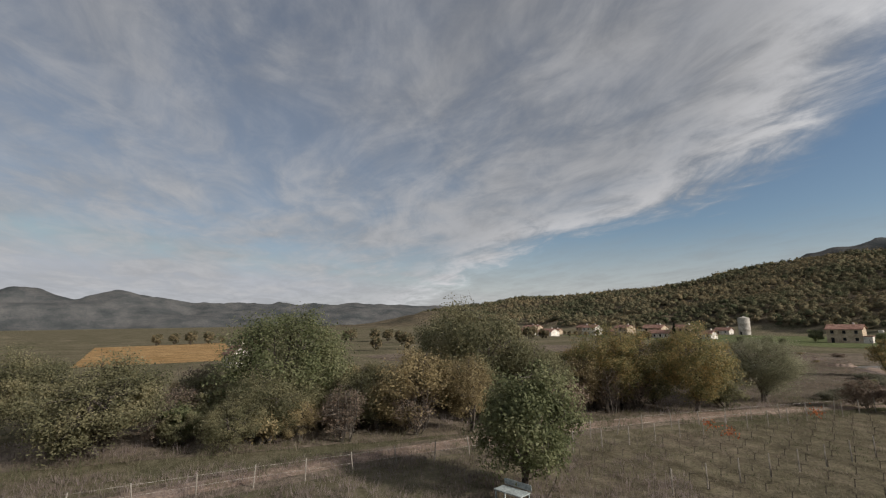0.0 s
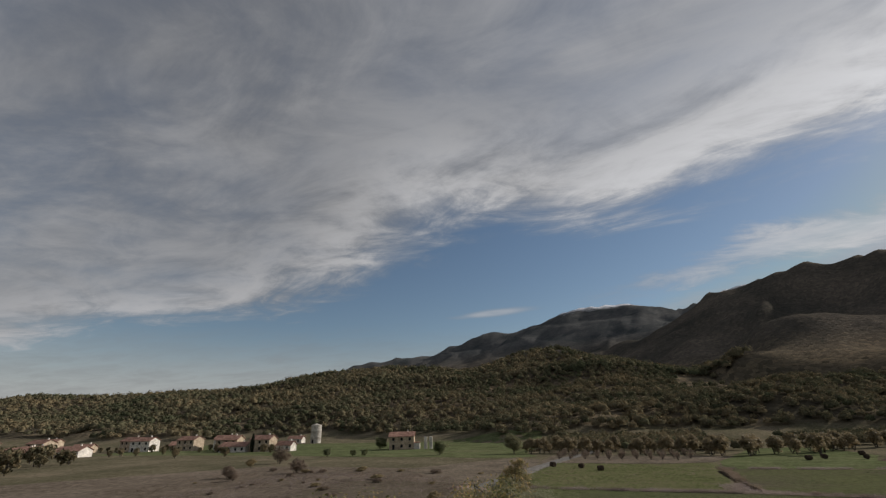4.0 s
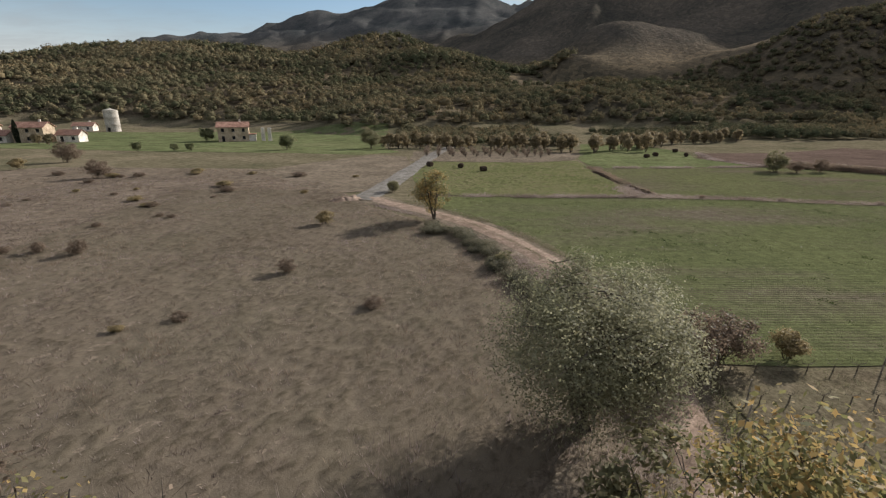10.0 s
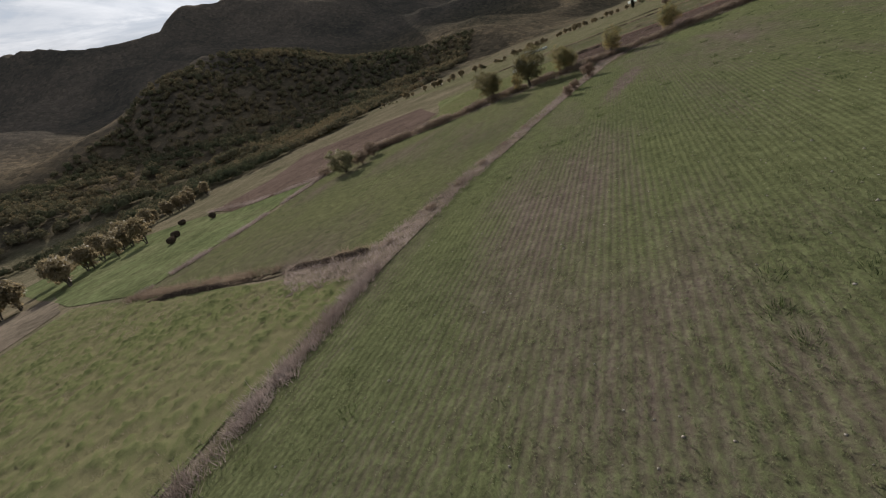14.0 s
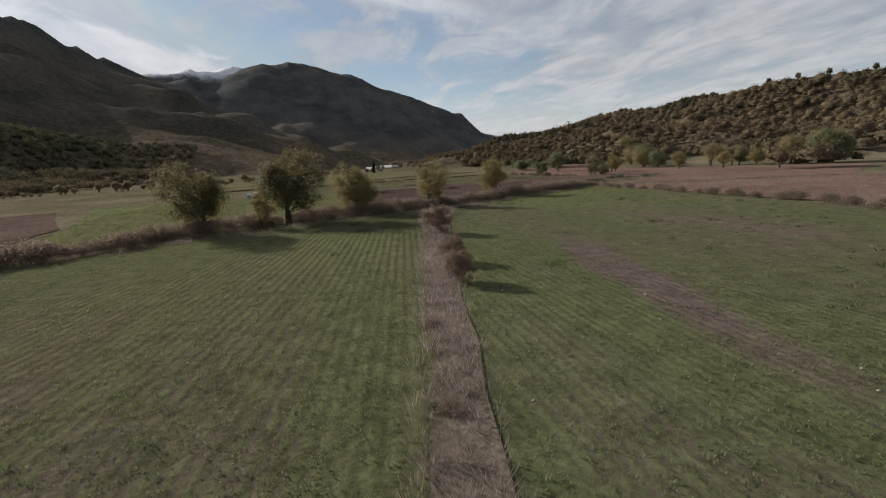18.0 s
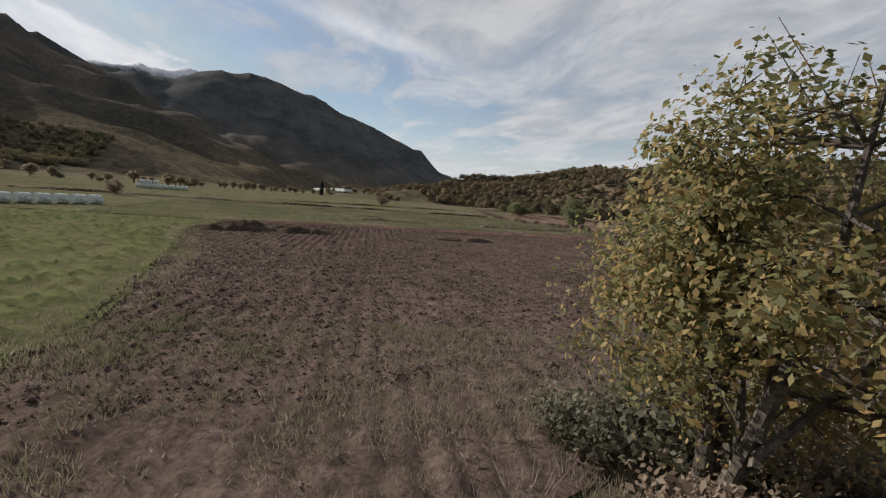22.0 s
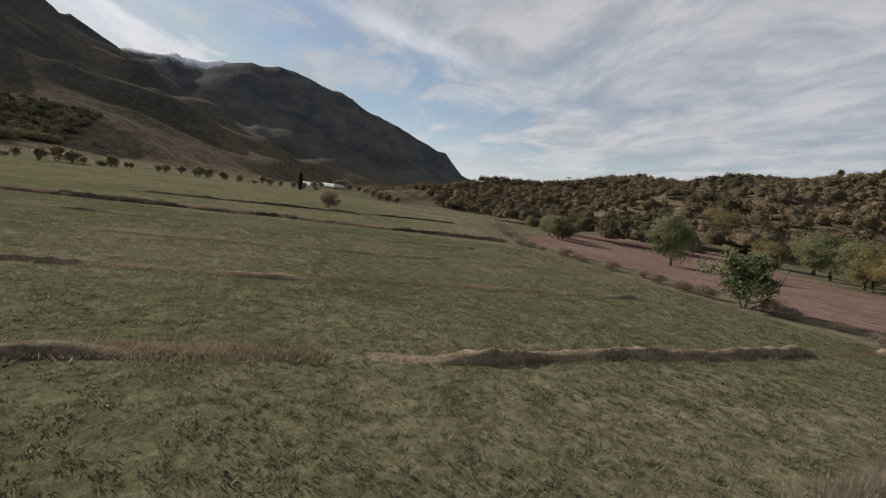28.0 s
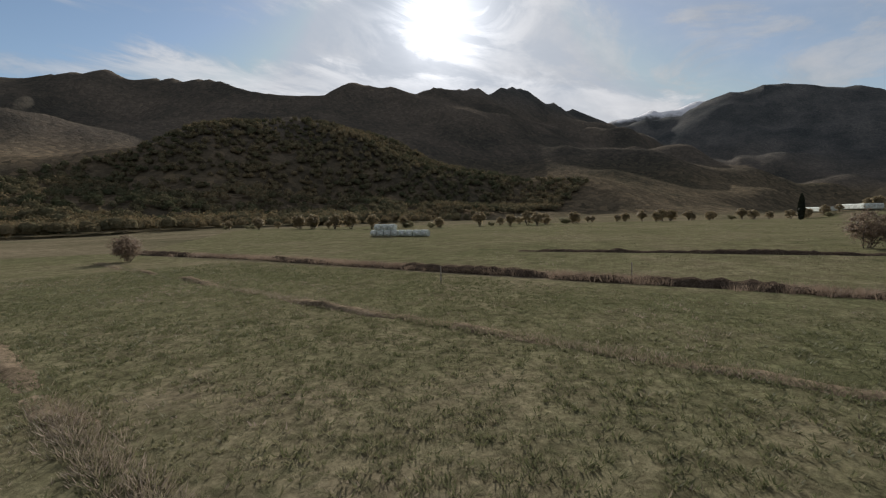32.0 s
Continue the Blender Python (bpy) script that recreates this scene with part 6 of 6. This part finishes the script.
def sapling(seed):
    rr = np.random.default_rng(seed)
    top = new("sapling")
    v, f = [], []
    fork = Vector((rr.normal() * 0.04, rr.normal() * 0.04, rr.uniform(0.35, 0.55)))
    tube(v, f, (0, 0, -0.05), fork, 0.05, 0.035, 6)
    mesh_object("trunk", v, f, M["pale_wood"]).parent = top
    for k in range(4):
        a = k * 1.6 + rr.uniform(0, 1)
        v, f = [], []
        mid = fork + Vector((math.cos(a) * 0.16, math.sin(a) * 0.16, 0.25))
        end = mid + Vector((math.cos(a) * 0.12, math.sin(a) * 0.12, rr.uniform(0.2, 0.5)))
        tube(v, f, fork, mid, 0.024, 0.018, 5)
        tube(v, f, mid, end, 0.018, 0.008, 4)
        mesh_object("branch", v, f, M["pale_wood"]).parent = top
    return tagged(top, "pruned leafless sapling with pale forked branches", "sapling", "sapling rows")


first = [sapling(s) for s in (1, 2, 3)]
spots = [(108, 54.3), (108.1, 51.8), (108.6, 49), (109, 46), (109.2, 43.3), (109.7, 40), (110.1, 36.7), (110.4, 33.5), (110.8, 30), (111, 27), (111.4, 23.5), (111.8, 20), (112, 17),
         (111.8, 54.5), (111.9, 51.8), (112.1, 48.8), (112.6, 46), (112.9, 43), (113.3, 40.2), (113.6, 36.8), (114, 33), (114.3, 29.5), (114.8, 26), (115.2, 22.5), (108, 57.5), (111.5, 57.5), (111, 61), (110.5, 65), (109.8, 69)]
for i, (x, y) in enumerate(spots):
    m = Matrix.Translation((x, y, 0.12)) @ Matrix.Rotation(i * 2.1, 4, "Z")
    if i < 3:
        first[i].matrix_basis = m
    else:
        copy_thing(first[i % 3], m)

# ---- vineyard ----


def vine_mesh(seed):
    rr = np.random.default_rng(seed)
    v, f = [], []
    tube(v, f, (0, 0, -0.05), (0.03, 0.02, 0.62), 0.045, 0.03, 5)
    for s in (-1, 1):
        tube(v, f, (0.03, 0.02, 0.6), (s * 0.45, 0.03, 0.75), 0.024, 0.015, 4)
        for k in range(3):
            b = Vector((s * (0.12 + 0.14 * k), 0.02, 0.66 + 0.04 * k))
            tube(v, f, b, b + Vector((rr.normal() * 0.1, rr.normal() * 0.12, rr.uniform(0.25, 0.5))), 0.01, 0.005, 3)
    me = bpy.data.meshes.new("vine")
    me.from_pydata([tuple(p) for p in v], [], f)
    me.materials.append(M["vine_wood"])
    return me


vines = [vine_mesh(s) for s in range(4)]
pv, pf = [], []
tube(pv, pf, (0, 0, -0.1), (0, 0, 1.2), 0.04, 0.034, 6)
post_me = bpy.data.meshes.new("post")
post_me.from_pydata([tuple(p) for p in pv], [], pf + [(11, 10, 9, 8, 7, 6)])
post_me.materials.append(M["pale_wood"])
rr = np.random.default_rng(3)
for k, y in enumerate(np.arange(7.6, 39.9, 2.3)):
    row = new("vine_row")
    row.location = (0, float(y), 0.07)
    for i in range(27):
        ob = new("vine", vines[(i * 7 + k) % 4])
        ob.parent = row
        ob.location = (-22.4 + i * 1.25 + rr.normal() * 0.06, rr.normal() * 0.05, 0)
        ob.rotation_euler = (0, 0, rr.normal() * 0.15)
        ob.scale = (0.75, 0.75, 0.62)
    for i in range(5):
        ob = new("post", post_me)
        ob.parent = row
        ob.location = (-23.1 + i * 8.1, 0, 0)
    tagged(row, "row of leafless vines on thin wooden posts", "vine row", "vineyard rows")
rv = np.random.default_rng(9)
for x, y in [(-17.4, 32), (-9.5, 35.5), (-22.5, 30.8), (-22.8, 19.5), (-20.2, 18.2), (-12, 33.2)]:
    c = np.array([x, y, 0.85]) + rv.normal(size=(70, 3)) * np.array([0.3, 0.16, 0.2])
    v, f = blades(rv, c, 0.09)
    ob = mesh_object("vine_leaves", v, f, M["leaf_red"])
    set_tone(ob.data, rv.uniform(0, 1, len(v)))
    tagged(ob, "last red and orange leaves on a vine", "leaves")

FENCE = [(-23.0, -20), (-24.0, -12), (-24.6, -4), (-25.6, 6), (-25.9, 16), (-25.2, 27), (-24.2, 36), (-23.2, 40)]
fence = new("fence")
fence_spots = []
for (x0, y0), (x1, y1) in zip(FENCE, FENCE[1:]):
    n = int(math.hypot(x1 - x0, y1 - y0) / 2.5)
    fence_spots += [(x0 + (x1 - x0) * k / n, y0 + (y1 - y0) * k / n) for k in range(n)]
for x, y in fence_spots:
    ob = new("post", post_me)
    ob.parent = fence
    ob.location = (x, y, 0.0)
    ob.rotation_euler = (rr.normal() * 0.08, rr.normal() * 0.08, 0)
for z in (0.6, 1.1):
    wv, wf = [], []
    for (x0, y0), (x1, y1) in zip(fence_spots, fence_spots[1:]):
        tube(wv, wf, (x0, y0, z), (x1, y1, z), 0.006, 0.006, 3)
    mesh_object("wire", wv, wf, M["concrete"]).parent = fence
tagged(fence, "thin wooden post and wire fence beside the track", "fence")

# ---- bales ----


def drum(name, radius, length, mat, seed, rings=5, sides=20):
    """A bale lying on its side, a little slumped."""
    rr = np.random.default_rng(seed)
    v, f = [], []
    prof = [(-0.5, 0.86), (-0.47, 0.97), (-0.2, 1.0), (0.2, 1.0), (0.47, 0.97), (0.5, 0.86)]
    for t, k in prof:
        for s in range(sides):
            a = 2 * math.pi * s / sides
            q = radius * k * (1 + 0.03 * rr.normal())
            v.append((t * length, q * math.cos(a) * 1.04, max(0.0, radius * 0.95 + q * math.sin(a) * 0.95)))
    for i in range(len(prof) - 1):
        f += [(i * sides + s, i * sides + (s + 1) % sides, (i + 1) * sides + (s + 1) % sides, (i + 1) * sides + s) for s in range(sides)]
    f += [tuple(range(sides - 1, -1, -1)), tuple((len(prof) - 1) * sides + s for s in range(sides))]
    return mesh_object(name, v, f, mat)


bale = tagged(drum("hay_bale", 0.55, 1.1, M["hay"], 1), "dark weathered round hay bale on the pasture", "bale", "dark hay bales")
bale_spots = [(-27, 106.5, 20), (-31, 111.3, 80), (-37.2, 113.7, 140), (16.5, 133.2, 30), (21, 138, 100), (28.5, 137, 60), (33.5, 152, 10)]
for i, (x, y, a) in enumerate(bale_spots):
    m = pose(x, y, float(height(x, y)) + 0.06, 0, 0, a)
    if i:
        copy_thing(bale, m)
    else:
        bale.matrix_basis = m
wrapped = tagged(drum("wrapped_bale", 0.52, 1.15, M["wrap"], 2), "round bale wrapped in pale film", "bale", "wrapped bales")
spots = [(186.3 + 0.25 * k, 102.6 - 1.3 * k, 0.0) for k in range(8)] + [(186.6 + 0.25 * k, 102.0 - 1.3 * k, 0.9) for k in range(3)] + [(115.5 + 1.3 * k, 95 - 0.95 * k, 0.0) for k in range(6)]
for i, (x, y, z) in enumerate(spots):
    m = pose(x, y, float(height(x, y)) + 0.05 + z, 0, 0, -80 if i < 11 else -36)
    if i:
        copy_thing(wrapped, m)
    else:
        wrapped.matrix_basis = m

# ---- village ----


def box(name, lo, hi, mat, parent=None, bevel=0.0):
    bm = bmesh.new()
    size = [b - a for a, b in zip(lo, hi)]
    mid = [(a + b) / 2 for a, b in zip(lo, hi)]
    bmesh.ops.create_cube(bm, size=1, matrix=Matrix.Translation(mid) @ Matrix.Diagonal((*size, 1)))
    if bevel:
        bmesh.ops.bevel(bm, geom=bm.edges[:], offset=bevel, segments=1, affect="EDGES")
    me = bpy.data.meshes.new(name)
    bm.to_mesh(me)
    bm.free()
    me.materials.append(mat)
    ob = new(name, me)
    ob.parent = parent
    return ob


def house(x, y, turn, w, d, storeys, wall="plaster", wing=False, label="white rendered village house with red tiled roof", group="village houses", z=None):
    h, rise = 2.8 * storeys, 1.6
    top = new("house")
    top.matrix_basis = pose(x, y, float(height(x, y)) if z is None else z, 0, 0, turn)
    a, b = w / 2, d / 2
    wall_ob = mesh_object("wall", [(-a, -b, -0.3), (a, -b, -0.3), (a, b, -0.3), (-a, b, -0.3), (-a, -b, h), (a, -b, h), (a, b, h), (-a, b, h), (-a, 0, h + rise - 0.1), (a, 0, h + rise - 0.1)],
                          [(0, 1, 5, 4), (2, 3, 7, 6), (0, 4, 8, 7, 3), (1, 2, 6, 9, 5)], M[wall])
    wall_ob.parent = top
    e, o = 0.45, 0.16
    for s in (-1, 1):
        q = [(-a - e, s * (b + e), h - 0.3), (a + e, s * (b + e), h - 0.3), (a + e, 0, h + rise), (-a - e, 0, h + rise)]
        v = q + [(p[0], p[1], p[2] + o) for p in q]
        mesh_object("roof", v, [(3, 2, 1, 0), (4, 5, 6, 7), (0, 1, 5, 4), (1, 2, 6, 5), (2, 3, 7, 6), (3, 0, 4, 7)], M["roof"]).parent = top
    for fl in range(storeys):
        n = max(2, int(w / 3.2))
        for k in range(n):
            cx = -a + w * (k + 0.5) / n
            for s in (-1, 1):
                z0 = fl * 2.8 + (0.9 if (fl or k) else 0.0)
                z1 = fl * 2.8 + 2.15
                nm = "window" if (fl or k) else "door"
                box(nm, (cx - 0.5, s * b - 0.06, z0), (cx + 0.5, s * b + 0.06, z1), M["dark"], top)
                box("sill", (cx - 0.65, s * b - 0.14, z0 - 0.1), (cx + 0.65, s * b + 0.14, z0), M["concrete"], top)
    box("chimney", (a * 0.4, 0.4, h + 0.4), (a * 0.4 + 0.6, 1.0, h + rise + 0.9), M["plaster"], top)
    if wing:
        box("porch", (a, -b, -0.3), (a + 2.5, b * 0.3, 2.6), M["plaster"], top)
        box("porch_roof", (a - 0.1, -b - 0.2, 2.6), (a + 2.8, b * 0.3 + 0.2, 2.8), M["roof"], top)
    return tagged(top, label, "house", group)


house(-115.5, 205, 20, 11, 9, 2, "plaster_tan", True, "tan two-storey farmhouse with red tiled roof standing alone in the meadow", "farmhouse")
for k in (0, 1):
    p = box("pillar", (-0.7, -0.7, -0.2), (0.7, 0.7, 5.0), M["plaster"], None, 0.08)
    p.matrix_basis = pose(-104.5 + 2.6 * k, 206, float(height(-104, 206)), 0, 0, 20)
    tagged(p, "pale masonry pillar of an unfinished building", "pillar", "pillars beside the farmhouse")
for x, y, t, w, d, st in [(-196, 190, 10, 16, 9, 1), (-183, 193, 8, 12, 8, 2), (-208, 198, 15, 13, 9, 2), (-172, 196, 5, 9, 6, 1), (-224, 212, 20, 12, 9, 2), (-243, 206, 5, 13, 9, 2), (-258, 214, 30, 12, 9, 1),
                          (-268, 199, 10, 14, 9, 2), (-285, 205, 0, 12, 9, 2), (-302, 190, 20, 12, 8, 1), (-249, 150, 15, 14, 9, 1), (-262, 138, 30, 13, 9, 1), (-280, 150, 10, 12, 8, 1), (-318, 178, 5, 14, 9, 2),
                          (-220, 268, 12, 11, 7, 1), (-340, 195, 25, 13, 9, 2), (-370, 180, 10, 12, 8, 2), (-395, 150, 0, 14, 9, 1), (-300, 165, 40, 12, 8, 1)]:
    house(x, y, t, w * 0.85, d * 0.85, st, "plaster" if (int(x) + int(y)) % 3 == 0 else "plaster_tan", label="pale rendered village house with red tiled roof")
house(-104, -20, 20, 6, 4, 1, label="small white hut with red roof in a field", group="field hut")


lanes = np.random.default_rng(23)
for k in range(46):
    x, y = lanes.uniform(-400, -165), lanes.uniform(140, 225)
    tree(("copse_tree", "far_tree")[k % 2], x, y, lanes.uniform(0.4, 0.75), k, "garden tree or bush between village houses", "tree", "garden_tree", "village garden trees")


def silo(x, y, r, h):
    top = new("silo")
    top.location = (x, y, float(height(x, y)))
    n = 28
    v, f = [], []
    for z, k in [(-0.3, 1.0), (h * 0.3, 1.0), (h * 0.31, 1.015), (h * 0.33, 1.015), (h * 0.34, 1.0), (h * 0.66, 1.0), (h * 0.67, 1.015), (h * 0.69, 1.015), (h * 0.7, 1.0), (h, 1.0)]:
        v += [(r * k * math.cos(2 * math.pi * i / n), r * k * math.sin(2 * math.pi * i / n), z) for i in range(n)]
    for j in range(9):
        f += [(j * n + i, j * n + (i + 1) % n, (j + 1) * n + (i + 1) % n, (j + 1) * n + i) for i in range(n)]
    mesh_object("wall", v, f, M["concrete"], True).parent = top
    v = [(1.02 * r * math.cos(2 * math.pi * i / n), 1.02 * r * math.sin(2 * math.pi * i / n), h) for i in range(n)] + [(0.25 * r * math.cos(2 * math.pi * i / n), 0.25 * r * math.sin(2 * math.pi * i / n), h + 0.7) for i in range(n)] + [(0, 0, h + 1.3)]
    f = [(i, (i + 1) % n, n + (i + 1) % n, n + i) for i in range(n)] + [(n + i, n + (i + 1) % n, 2 * n) for i in range(n)] + [tuple(range(n - 1, -1, -1))]
    mesh_object("roof", v, f, M["concrete"]).parent = top
    box("door", (-0.6, -r - 0.08, 0), (0.6, -r + 0.3, 2.1), M["dark"], top)
    tagged(top, "round pale concrete silo tower with a shallow cone roof", "silo")


silo(-204, 266, 3.3, 10.6)
for x, y, t in [(352, 47, 20), (338, 38, 20)]:
    w = box("greenhouse", (-9, -2.5, 0), (9, 2.5, 1.8), M["wrap"], None, 0.3)
    w.matrix_basis = pose(x, y, float(height(x, y)), 0, 0, t)
    tagged(w, "long low white plastic greenhouse", "greenhouse", "greenhouses")
bench = new("metal_table")
bench.matrix_basis = pose(-17.0, -0.2, 0.02, 0, 0, 25) @ Matrix.Scale(0.8, 4)
box("tabletop", (-1.0, -0.5, 0.7), (1.0, 0.5, 0.78), M["paint"], bench, 0.02)
for sx in (-0.9, 0.9):
    for sy in (-0.42, 0.42):
        box("leg", (sx - 0.04, sy - 0.04, 0), (sx + 0.04, sy + 0.04, 0.7), M["paint"], bench)
box("backrest", (-1.0, 0.55, 0.8), (1.0, 0.6, 1.15), M["paint"], bench, 0.02)
tagged(bench, "pale grey-green metal table under a tree", "table")
for x, y in [(158.2, 65.5), (164.8, 57.1)]:
    ob = new("ditch_post", post_me)
    ob.location = (x, y, float(height(x, y)))
    ob.scale = (1, 1, 0.7)
    tagged(ob, "short pale wooden post at the ditch", "post", "ditch posts")
